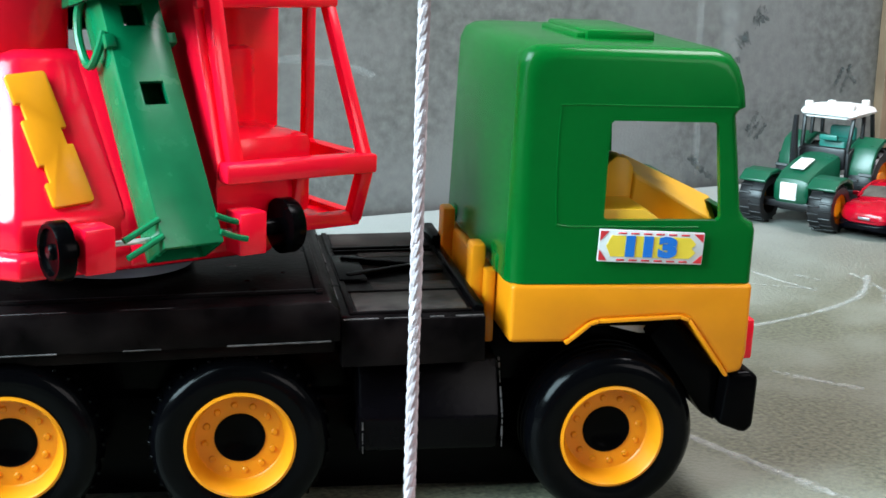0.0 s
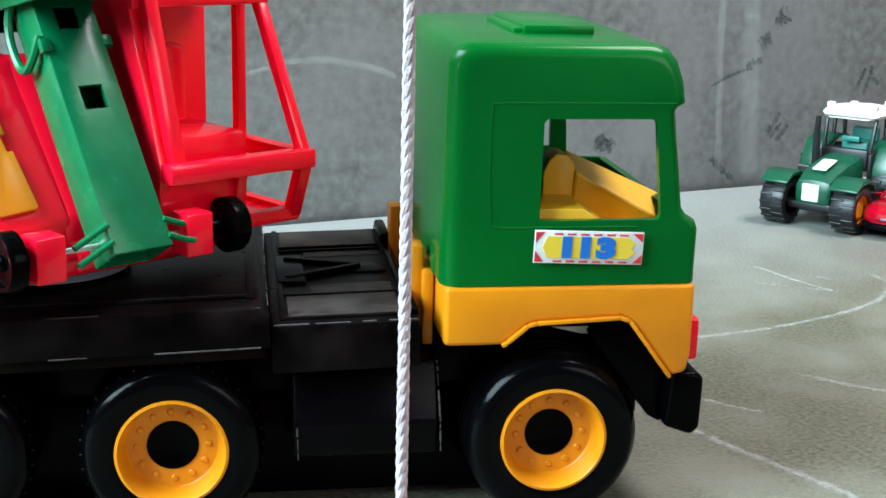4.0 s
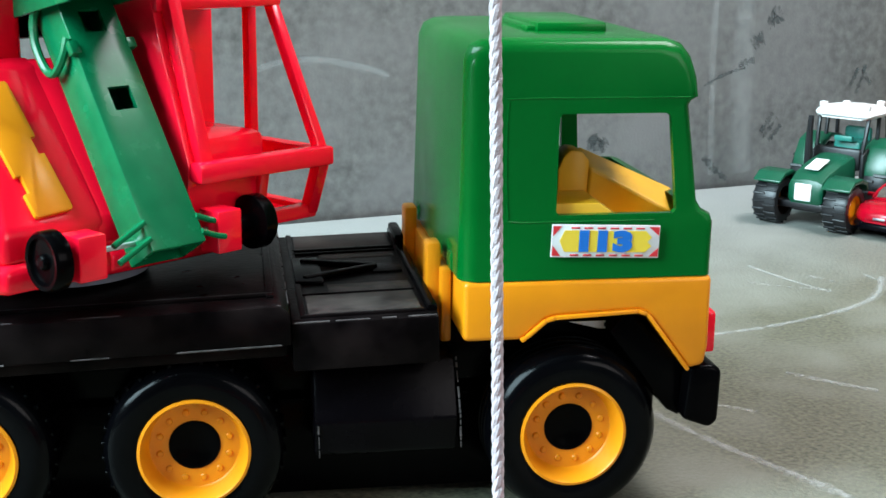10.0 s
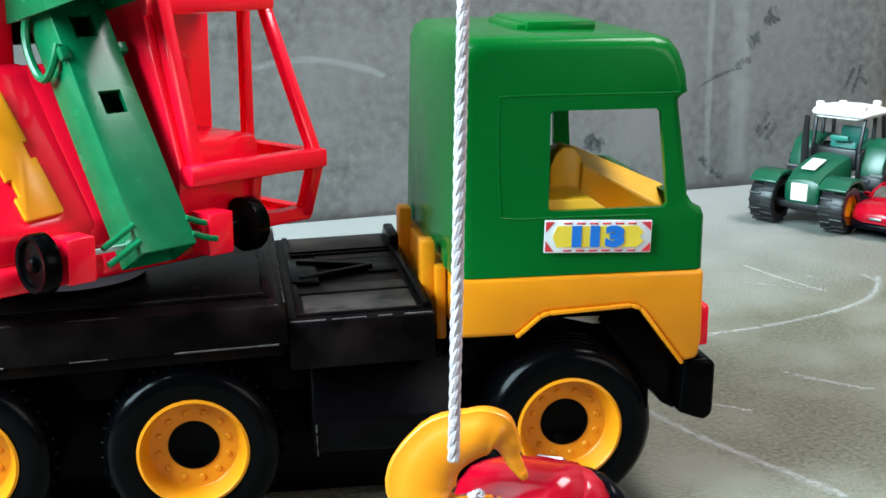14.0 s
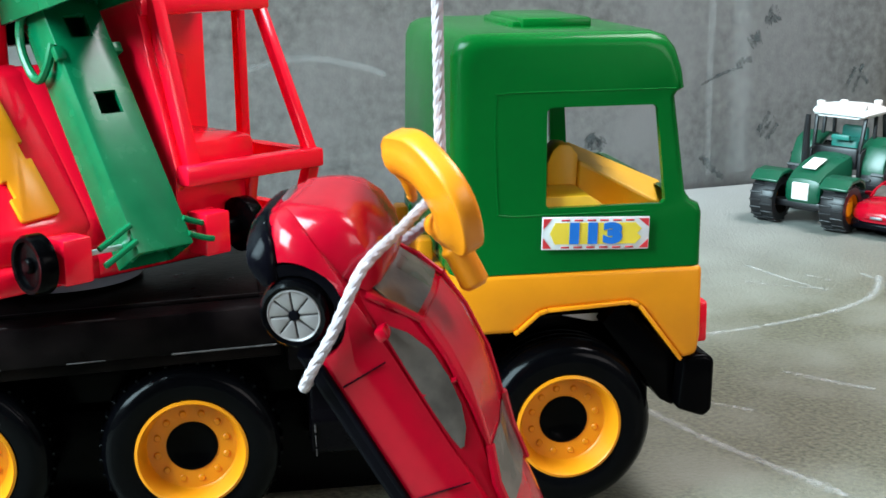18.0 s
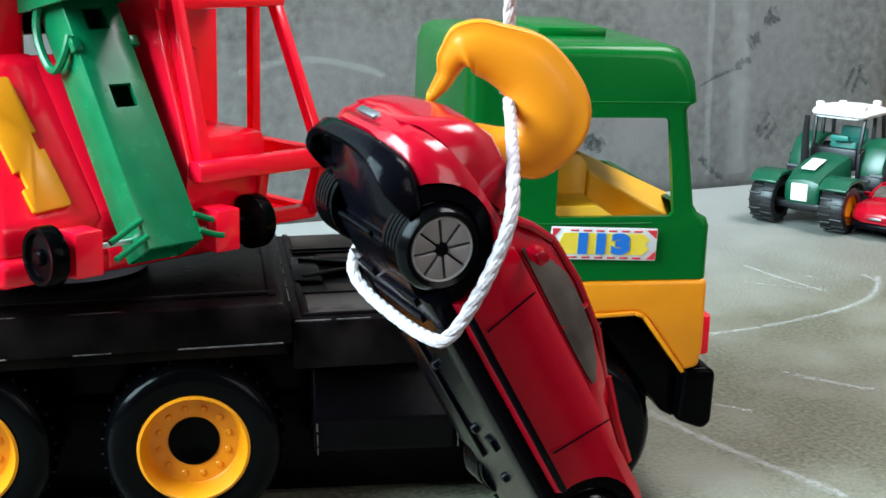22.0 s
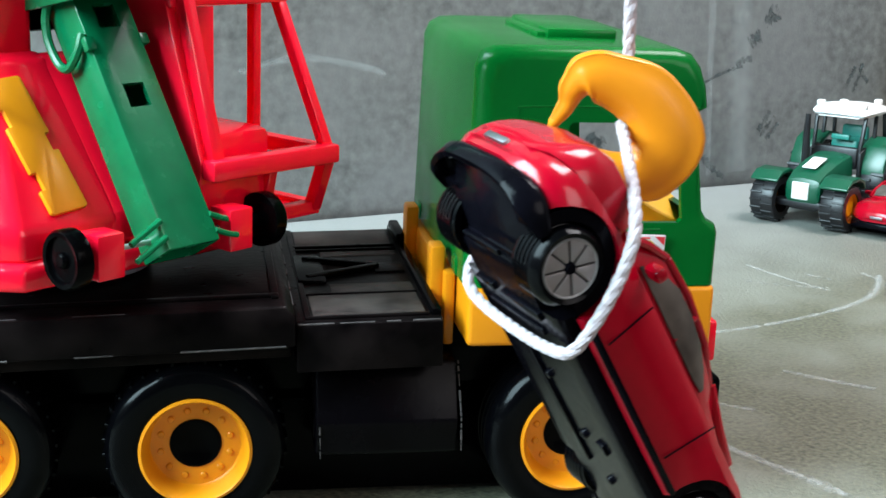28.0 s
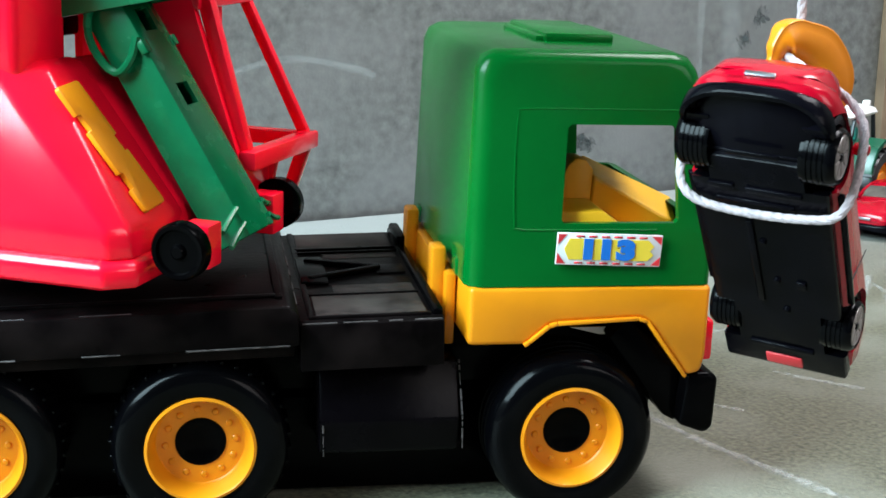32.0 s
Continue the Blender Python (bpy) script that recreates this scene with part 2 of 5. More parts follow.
setting("ceiling", cut(box((-1.6, -0.1, 1.85), (1.6, 3.1, 1.9)), box((0.40, 0.30, 1.8), (1.50, 1.10, 1.95))), PLAIN, "plain pale unseen ceiling, opened for an added overhead lamp", ROOM, "ceiling")
setting("wall_east", box((1.6, -0.1, -0.78), (1.7, 3.1, 1.9)), PLAIN, "plain pale side wall", ROOM, "wall")
side_wall = cut(box((-1.60, -0.1, -0.78), (-1.50, 3.1, 1.9)), box((-1.70, 0.12, 0.55), (-1.40, 1.12, 1.75)))
setting("wall_west", side_wall, PLAIN, "plain pale side wall with a window opening", ROOM, "wall")
back_wall = cut(box((-1.6, 3.0, -0.78), (1.6, 3.1, 1.9)), box((0.2, 2.9, 0.6), (1.5, 3.2, 1.7)))
setting("wall_south", back_wall, PLAIN, "plain pale unseen wall, opened for an added fill lamp", ROOM, "wall")


# ---- the crane truck ----
W = 0.1468
truck = thing("toy_crane_truck", "green, yellow and red plastic toy crane truck on a table", "toy truck")


# chassis, platform and deck
part("chassis", merge(box((-0.315, 0.036, 0.030), (0.045, W - 0.036, 0.070), 0.002), box((-0.06, 0.03, 0.05), (0.02, W - 0.03, 0.0745), 0.002)), BLACK, truck)
# added black block that fills the dark shade beneath the truck
part("undertray", prism([(-0.330, 0.020), (-0.322, 0.003), (0.010, 0.003), (0.016, 0.010), (0.016, 0.045), (-0.330, 0.045)], 0.0302, W - 0.0302, "y", 0.002), BLACK, truck)
plat = part("rear_platform", merge(
    prism([(-0.330, 0.0775), (-0.1125, 0.0775), (-0.1125, 0.0905), (-0.116, 0.0935), (-0.327, 0.0935), (-0.330, 0.0905)], -0.002, W + 0.002, "y", 0.0012),
    box((-0.328, 0.004, 0.0715), (-0.114, W - 0.004, 0.0779), 0.001)), DECK, truck, "dusty black platform")
def sloped(x, z, degrees):
    """A small pitch about a line across the truck."""
    return Matrix.Translation((x, 0, z)) @ Euler((0, radians(degrees), 0)).to_matrix().to_4x4() @ Matrix.Translation((-x, 0, -z))


plat.matrix_basis = sloped(-0.114, 0.0915, -2.2)
for y in (0.012, W - 0.015):
    part("raised_rim", box((-0.322, y, 0.0933), (-0.118, y + 0.003, 0.0948), 0.0005), DECK, plat)
part("raised_rim", box((-0.121, 0.010, 0.0933), (-0.118, W - 0.010, 0.0948), 0.0005), DECK, plat)
deck = part("deck", merge(
    prism([(0.0005, 0.068), (0.0005, 0.0868), (0.003, 0.0880), (W - 0.003, 0.0880), (W - 0.0005, 0.0868), (W - 0.0005, 0.068)], -0.1120, -0.0552, "x", 0.0006)), DECK, truck, "dusty black ribbed deck")
deck.matrix_basis = sloped(-0.0556, 0.088, -1.7)
for lo, hi in (((-0.107, 0.004, 0.0878), (-0.060, 0.006, 0.0892)), ((-0.107, 0.036, 0.0878), (-0.060, 0.0375, 0.0888)),
               ((-0.107, 0.104, 0.0878), (-0.060, 0.1055, 0.0892)), ((-0.107, 0.110, 0.0878), (-0.060, 0.1125, 0.0892)), ((-0.1085, 0.004, 0.0878), (-0.106, 0.143, 0.0890))):
    part("rib", box(lo, hi, 0.0004), DECK, deck)
for y in (0.058, 0.088):
    part("strut", bar((-0.104, y, 0.0892), (-0.072, 0.073, 0.0892), 0.003, 0.0030, 0.0006), BLACK, deck)
part("strut_pad", box((-0.108, 0.052, 0.0878), (-0.096, 0.094, 0.0898), 0.001), BLACK, deck)
part("strut_boss", box((-0.074, 0.066, 0.0878), (-0.061, 0.080, 0.0890), 0.001), DECK, deck)
part("deck_wall", merge(box((-0.0592, 0.004, 0.070), (-0.0552, W - 0.004, 0.0905), 0.0008), box((-0.0596, 0.108, 0.0885), (-0.0548, 0.136, 0.0945), 0.0012)), BLACK, truck)
part("tank", prism([(0.007, 0.030), (0.005, 0.043), (0.0150, 0.0655), (0.030, 0.0665), (0.030, 0.029), (0.009, 0.028)], -0.1035, -0.0465, "x", 0.0016), TANK, truck, "black side tank")
part("tank", prism([(W - 0.007, 0.030), (W - 0.005, 0.043), (W - 0.0150, 0.0655), (W - 0.030, 0.0665), (W - 0.030, 0.029), (W - 0.009, 0.028)], -0.1035, -0.0465, "x", 0.0016), TANK, truck, "black side tank")

# paler brown panels: dust, plus the deck's grazing sheen put into the colour
for lo, hi in (((-0.1050, 0.0070, 0.0876), (-0.0610, 0.0355, 0.08825)), ((-0.0950, 0.0380, 0.0876), (-0.0610, 0.0510, 0.08825)), ((-0.0950, 0.0950, 0.0876), (-0.0610, 0.1035, 0.08825)), ((-0.1050, 0.1130, 0.0876), (-0.0610, 0.1420, 0.08825))):
    part("deck_panel", box(lo, hi, 0.0002), DUSTY_SHEEN, deck, "dusty brownish panel with sheen in its colour")
# broken pale strips: worn edges, with the edges' highlights put into the colour
rng_edge = random.Random(5)
for p, q, parent_ in (((-0.329, -0.0018, 0.0780), (-0.114, -0.0018, 0.0780), plat), ((-0.327, -0.0002, 0.0933), (-0.116, -0.0002, 0.0933), plat), ((-0.1110, 0.0012, 0.0872), (-0.0560, 0.0012, 0.0872), deck), ((-0.1130, 0.004, 0.0928), (-0.1130, W - 0.004, 0.0928), plat), ((-0.1033, 0.0052, 0.0300), (-0.1033, 0.0052, 0.0440), deck), ((-0.1033, 0.0056, 0.0445), (-0.1033, 0.0148, 0.0650), deck), ((-0.0467, 0.0052, 0.0300), (-0.0467, 0.0052, 0.0440), deck), ((-0.0467, 0.0056, 0.0445), (-0.0467, 0.0148, 0.0650), deck)):
    p, q = Vector(p), Vector(q)
    k = 0.0
    while k < 0.97:
        step_ = rng_edge.uniform(0.06, 0.25)
        e = min(1.0, k + step_)
        part("worn_edge", tube([p.lerp(q, k), p.lerp(q, e)], rng_edge.uniform(0.00018, 0.00042), 6), WORN_GLINT, parent_)
        k = e + rng_edge.uniform(0.01, 0.12)
# yellow lower cab
ARCH = [(-0.0455, 0.0752), (-0.0225, 0.0752), (-0.0205, 0.0765), (-0.0125, 0.0832), (-0.009, 0.0842), (0.0245, 0.0858), (0.0285, 0.0845), (0.0465, 0.0605),
        (0.0535, 0.0620), (0.0548, 0.0700), (0.0548, 0.0994), (-0.0455, 0.0994)]
base = part("lower_cab", prism(ARCH, 0.0012, W - 0.0012, "y", 0.0022, 3), YELLOW, truck, "yellow lower cab with wheel arches", 50)
for s, (y0, y1) in enumerate(((0.0012, 0.003), (W - 0.003, W - 0.0012))):
    part("arch_lip", merge(*[bar((a[0], (y0 + y1) / 2 + (-0.0009 if not s else 0.0009), a[1]), (b[0], (y0 + y1) / 2 + (-0.0009 if not s else 0.0009), b[1]), 0.0028, 0.0016, 0.0005) for a, b in zip(ARCH[1:7], ARCH[2:8])]), YELLOW, base)
part("back_panel", merge(box((-0.0505, 0.026, 0.068), (-0.0462, W - 0.026, 0.0985), 0.001)), YELLOW, truck)
for y in (0.032, 0.104):
    part("back_tab", box((-0.0555, y, 0.066), (-0.0495, y + 0.0115, 0.1082), 0.0014), YELLOW, truck)
part("cab_lug", box((-0.0478, 0.020, 0.0985), (-0.0438, 0.031, 0.1070), 0.0018), GREEN, truck)
part("cab_lug", box((-0.0478, W - 0.031, 0.0985), (-0.0438, W - 0.020, 0.1070), 0.0018), GREEN, truck)
part("fender", prism([(0.016, 0.0750), (0.024, 0.0838), (0.047, 0.0600), (0.047, 0.0375), (0.0415, 0.0405)], 0.010, W - 0.010, "y", 0.0008), BLACK, truck)
part("bumper", prism([(0.046, 0.0385), (0.0485, 0.0610), (0.0580, 0.0615), (0.0620, 0.0590), (0.0615, 0.0370), (0.0580, 0.0340)], 0.0025, W - 0.0025, "y", 0.0022, 3), BLACK, truck, "scuffed black bumper")
arch_tab = prism([(0.0019, 0.0764), (0.0217, 0.0763), (0.0233, 0.0731), (0.0144, 0.0733)], 0.0200, 0.0208, "y")
part("arch_tab", arch_tab, WHITE, truck, "pale torn paper scrap under the arch")
for y in (0.006, W - 0.020):
    part("headlight", box((0.0540, y, 0.0655), (0.0595, y + 0.014, 0.0830), 0.0016), RED, truck, "red headlight block")

# green cab: a hollow shell
OUTLINE = [(-0.0470, 0.0994), (0.0552, 0.0994), (0.0556, 0.1205), (0.0545, 0.1235), (0.0510, 0.1252), (0.0486, 0.1290), (0.0440, 0.1668), (0.0452, 0.1686), (0.0478, 0.1700),
           (0.0468, 0.1780), (0.0440, 0.1858), (0.0402, 0.1904), (0.0340, 0.1924), (-0.0300, 0.1928), (-0.0385, 0.1922), (-0.0430, 0.1898), (-0.0452, 0.1845)]


def shell(inset, stations):
    """The cab's outline, drawn in at the top and ends towards the sides."""
    bm = bmesh.new()
    rings = []
    for y, s in stations:
        ring = []
        for x, z in OUTLINE:
            px = x + (inset + s * 1.0 if x < -0.02 else -(inset + s * 0.55) if x > 0.02 else 0)
            pz = z - (inset + s * 0.8 if z > 0.175 else inset * 0.5 if z < 0.1 else 0)
            ring.append(bm.verts.new((px, y, pz)))
        rings.append(ring)
    n = len(OUTLINE)
    for a, b in zip(rings, rings[1:]):
        for i in range(n):
            bm.faces.new((a[i], b[i], b[(i + 1) % n], a[(i + 1) % n]))
    bm.faces.new(rings[0])
    bm.faces.new(list(reversed(rings[-1])))
    bmesh.ops.recalc_face_normals(bm, faces=bm.faces)
    return bm


half = [(0.0018 + 0.0072 * (1 - math.cos(a)), 0.0072 * (1 - math.sin(a))) for a in (0.0, 0.22, 0.45, 0.70, 0.95, 1.22, math.pi / 2)]
outer = shell(0.0, half + [(W - y, s) for y, s in reversed(half)])
inner = shell(0.0028, [(0.0050, 0.001), (W - 0.0050, 0.001)])
WINDOW = [(-0.0094, 0.1262), (-0.0082, 0.1249), (0.0375, 0.1249), (0.0388, 0.1264), (0.0356, 0.1626), (0.0342, 0.1640), (-0.0072, 0.1640), (-0.0086, 0.1626)]
cab = cut(outer, inner, prism(WINDOW, -0.02, 0.07), prism([(-0.010, 0.1300), (0.0265, 0.1290), (0.0255, 0.1630), (-0.010, 0.1630)], 0.08, W + 0.02), prism([(0.0350, 0.1235), (0.070, 0.1235), (0.070, 0.1635), (0.0325, 0.1635)], 0.08, W + 0.02), box((0.035, 0.013, 0.1245), (0.08, W - 0.013, 0.1640), 0.003))
# sides lean in a little towards the roof
for v in cab.verts:
    k = max(0, (v.co.z - 0.10) / 0.09)
    v.co.y += 0.0040 * k * (1 - 2 * v.co.y / W)
upper = part("upper_cab", cab, GREEN, truck, "glossy green cab shell with open windows", 40)
part("roof_hatch", merge(box((-0.0105, 0.040, 0.1915), (0.0185, W - 0.040, 0.1962), 0.0012), box((-0.014, 0.043, 0.1915), (0.0, W - 0.043, 0.1948), 0.001)), GREEN, upper)


def on_side(x, z, out=0.0):
    """A point on the cab's near side."""
    return (x, 0.0018 + 0.0040 * (z - 0.10) / 0.09 - out, z)


for s in (1, -1):
    line = curve([on_side(x, z, -0.00028) for x, z in ((0.0300, 0.1222), (-0.0100, 0.1222), (-0.0262, 0.1226), (-0.0285, 0.1260), (-0.0292, 0.1480), (-0.0285, 0.1672), (-0.0255, 0.1698), (0.0050, 0.1700), (0.0430, 0.1700))], 6)
    part("door_edge", tube([(p.x, p.y if s > 0 else W - p.y, p.z) for p in line], 0.0006, 6), GREEN, upper)
    part("roof_edge", tube([(p[0], p[1] if s > 0 else W - p[1], p[2]) for p in [(x, 0.0071, 0.1818) for x in (-0.034, 0.0, 0.040)]], 0.0004, 6), GREEN, upper)
# seat and dashboard wedge seen through the window
part("cab_seat", prism([(-0.0360, 0.0990), (-0.0360, 0.1285), (0.0095, 0.1285), (0.0242, 0.1181), (0.0380, 0.1170), (0.0380, 0.0990)], 0.0080, 0.0345, "y", 0.0008), SEAT_YELLOW, truck)
part("cab_seat_back", prism([(-0.0012, 0.0990), (-0.0012, 0.1370), (0.0012, 0.1425), (0.0042, 0.1452), (0.0088, 0.1446), (0.0122, 0.1405), (0.0122, 0.0990)], 0.0350, 0.0500, "y", 0.0012), SEAT_YELLOW, truck)
wedge = bmesh.new()
near_, far_ = [[wedge.verts.new((x, y, z)) for x, z in pts] for y, pts in ((0.0340, ((0.0090, 0.099), (0.0119, 0.1381), (0.0500, 0.1177), (0.0500, 0.099))), (0.0550, ((0.0090, 0.099), (0.0118, 0.1437), (0.0540, 0.1250), (0.0540, 0.099))))]
wedge.faces.new(near_)
wedge.faces.new(far_)
for k in range(4):
    wedge.faces.new((near_[k], near_[(k + 1) % 4], far_[(k + 1) % 4], far_[k]))
part("cab_wedge", bevelled(wedge, 0.0012), SEAT_YELLOW, truck, "yellow sloping engine cover", 12)

# number sticker on the door
sticker = part("door_sticker", box((-0.0116, 0.0002, 0.1082), (0.0318, 0.0012, 0.1212), 0.0003), WHITE, truck, "white, red and yellow sticker with a blue number")
sticker.matrix_basis = sloped(0.0100, 0.1147, 2.0)
part("sticker_panel", prism([(-0.0065, 0.1105), (-0.0085, 0.1147), (-0.0065, 0.1190), (0.0260, 0.1190), (0.0285, 0.1165), (0.0268, 0.1147), (0.0285, 0.1130), (0.0260, 0.1105)], -0.0001, 0.0003), STICKER_YELLOW, sticker)
for pts in ([(-0.0112, 0.1206), (-0.0112, 0.1165), (-0.0078, 0.1206)], [(-0.0112, 0.1088), (-0.0112, 0.1130), (-0.0078, 0.1088)],
            [(0.0314, 0.1206), (0.0314, 0.1172), (0.0272, 0.1206)], [(0.0314, 0.1088), (0.0314, 0.1122), (0.0278, 0.1088)]):
    part("sticker_corner", prism(pts, 0.0, 0.0003), STICKER_RED, sticker)
for k in range(6):
    x = -0.004 + k * 0.0052
    for z in (0.1196, 0.1088):
        part("sticker_dash", box((x, -0.0000, z), (x + 0.0034, 0.0003, z + 0.0007)), STICKER_RED, sticker)
for sign, x in (("1", 0.0012), ("1", 0.0086), ("3", 0.0168)):
    font = bpy.data.curves.new("digit", "FONT")
    font.body, font.size, font.extrude, font.offset = sign, 0.0104, 0.0002, 0.0008
    font.align_x = "CENTER"
    digit_tmp = new("digit_tmp", font)
    bpy.context.view_layer.update()
    digit_mesh = bpy.data.meshes.new_from_object(digit_tmp.evaluated_get(bpy.context.evaluated_depsgraph_get()))
    bpy.data.objects.remove(digit_tmp)
    digit_mesh.materials.clear()
    digit_mesh.materials.append(STICKER_BLUE)
    digit = new("digit", digit_mesh)
    digit.parent = sticker
    digit.matrix_basis = Matrix.Translation((x, -0.0003, 0.1114)) @ Euler((radians(90), 0, 0)).to_matrix().to_4x4() @ Matrix.Diagonal((1.45, 0.98, 1, 1))


# wheels: tyre, rim, bolts, hub
def wheel_meshes(ribbed):
    R = 0.035
    prof = [(0.0216, 0.0012), (0.0255, -0.0002), (0.0300, 0.0000), (0.0325, 0.0012), (0.0338, 0.0034)]
    if ribbed:
        for k in range(4):
            h = 0.0050 + k * 0.0055
            prof += [(R, h), (R, h + 0.0036), (R - 0.0012, h + 0.0040), (R - 0.0012, h + 0.0052)]
    else:
        prof += [(R - 0.0006, 0.0050), (R - 0.0006, 0.0245)]
    prof += [(0.0338, 0.0270), (0.0300, 0.0290), (0.0216, 0.0290)]
    tyre = lathe(prof, 64)
    rim = lathe([(0.0217, 0.0004), (0.0206, 0.0000), (0.0200, 0.0008), (0.0182, 0.0086), (0.0174, 0.0094), (0.0094, 0.0096), (0.0094, 0.0130), (0.0217, 0.0130)], 56)
    hub = lathe([(0.0, 0.0100), (0.0070, 0.0098), (0.0082, 0.0090), (0.0098, 0.0090), (0.0101, 0.0096), (0.0101, 0.0128), (0.0, 0.0128)], 36)
    bolt = lathe([(0.0, 0.0086), (0.0010, 0.0087), (0.0014, 0.0091), (0.0014, 0.0102), (0.0, 0.0102)], 12)
    return [mesh_of(n, b, m, 40) for n, b, m in (("tyre", tyre, TYRE), ("rim", rim, YELLOW), ("hub", hub, BLACK), ("bolt", bolt, YELLOW), ("lug", box((R - 0.0030, 0.0, -0.0007), (R + 0.0005, 0.0085, 0.0007), 0.0002, 1), TYRE))]


wheels = []


def wheel(x, y, flip, meshes, name="wheel"):
    tyre = new("wheel", meshes[0])
    tyre.parent = truck
    tyre["label"] = "black rubber tyre on a yellow rim"
    for n, me in zip(("rim", "hub"), meshes[1:3]):
        o = new(n, me)
        o.parent = tyre
    for k in range(12):
        o = new("bolt", meshes[3])
        o.parent = tyre
        a = 2 * math.pi * (k + 0.3) / 12
        o.matrix_basis = Matrix.Translation((0.0138 * math.cos(a), 0.0, 0.0138 * math.sin(a)))
    if meshes is rear_set:
        for k in range(36):
            for h0, off in ((0.0056, 0.0), (0.0150, 0.5)):
                o = new("lug", meshes[4])
                o.parent = tyre
                o.matrix_basis = Matrix.Translation((0, h0, 0)) @ Euler((0, 2 * math.pi * (k + off) / 36, 0)).to_matrix().to_4x4()
    wheels.append((tyre, x, y, flip))
    tyre.matrix_basis = pose(x, y, 0.035, 0, 0, 180 if flip else 0)


front_set, rear_set = wheel_meshes(True), wheel_meshes(False)
for x, s in ((0.0, front_set), (-0.150, rear_set), (-0.237, rear_set)):
    wheel(x, 0.0, False, s)
    wheel(x, W, True, s)
for x in (0.0, -0.150, -0.237):
    part("axle", tube([(x, 0.02, 0.035), (x, W - 0.02, 0.035)], 0.003), BLACK, truck)
part("turntable", lathe([(0.0, 0.0930), (0.034, 0.0930), (0.034, 0.1040), (0.0, 0.1015)], 40, "z"), TURN_GREY, truck, "grey turntable ring", at=pose(-0.2024, 0.0696, 0))

# ---- crane superstructure, turning on the truck; x ahead, y to its left ----
HEADING = -52.0
AXIS = (-0.2024, 0.0696)


def stacked(rings):
    """Closed outlines, one above another, skinned and closed."""
    bm = bmesh.new()
    loops = [[bm.verts.new(p) for p in ring] for ring in rings]
    n = len(loops[0])
    for a, b in zip(loops, loops[1:]):
        for i in range(n):
            bm.faces.new((a[i], a[(i + 1) % n], b[(i + 1) % n], b[i]))
    bm.faces.new(loops[0])
    bm.faces.new(loops[-1])
    bmesh.ops.recalc_face_normals(bm, faces=bm.faces)
    return bm


def house_ring(z, front, side, corner):
    """The house's plan at one height, with its outer front corner cut off."""
    return [(front, -0.0205, z), (front, side + corner, z), (front - 1.2 * corner, side, z), (-0.085, side, z), (-0.085, -0.0205, z)]


main_block = bevelled(stacked([house_ring(*r) for r in ((0.1150, 0.0618, -0.0680, 0.0060), (0.1260, 0.0612, -0.0680, 0.0060), (0.1290, 0.0592, -0.0676, 0.0062), (0.1800, 0.0205, -0.0590, 0.0130), (0.1825, 0.0150, -0.0560, 0.0130))]), 0.0022, 3)
house = part("crane_house", merge(
    bevelled(stacked([house_ring(*r) for r in ((0.1045, 0.0610, -0.0690, 0.0080), (0.1062, 0.0645, -0.0715, 0.0080), (0.1132, 0.0642, -0.0715, 0.0080), (0.1158, 0.0618, -0.0690, 0.0080))]), 0.0012, 2),
    prism([(0.0610, 0.1045), (0.0650, 0.1062), (0.0645, 0.1130), (0.0615, 0.1155), (-0.085, 0.1155), (-0.090, 0.1062), (-0.086, 0.1045)], -0.0215, 0.040, "y", 0.0030, 3),
    main_block,
    prism([(0.0618, 0.1150), (0.0615, 0.1250), (0.0600, 0.1275), (0.0205, 0.1800), (0.0150, 0.1825), (0.0080, 0.1800), (-0.010, 0.1150)], -0.0260, 0.0140, "y", 0.0035, 3)), RED, truck, "glossy red crane house", 40)
part("upper_block", box((-0.070, -0.0560, 0.176), (0.0130, -0.0208, 0.245), 0.004, 3), RED, house)
PLATE = [(-0.0480, 0.0), (-0.0340, 0.0), (-0.0330, 0.001), (-0.0330, 0.0240), (-0.0352, 0.0240), (-0.0352, 0.0310), (-0.0330, 0.0310), (-0.0330, 0.0545), (-0.0340, 0.0555), (-0.0480, 0.0555), (-0.0490, 0.0545), (-0.0490, 0.0430),
         (-0.0468, 0.0430), (-0.0468, 0.0360), (-0.0490, 0.0360), (-0.0490, 0.0170), (-0.0468, 0.0170), (-0.0468, 0.0100), (-0.0490, 0.0100), (-0.0490, 0.001)]
part("yellow_plate", prism(PLATE, -0.0010, 0.0012, "z", 0.0005), YELLOW, house, "yellow notched plate",
     at=Matrix.Translation((0.0594, -0.0405, 0.1306)) @ Matrix(((0, -0.60, 0.80, 0), (1, 0, 0, 0), (0, 0.80, 0.60, 0), (0, 0, 0, 1))) @ pose(0, 0, 0, 0, 0, 5) @ Matrix.Translation((0.0410, 0, 0)))
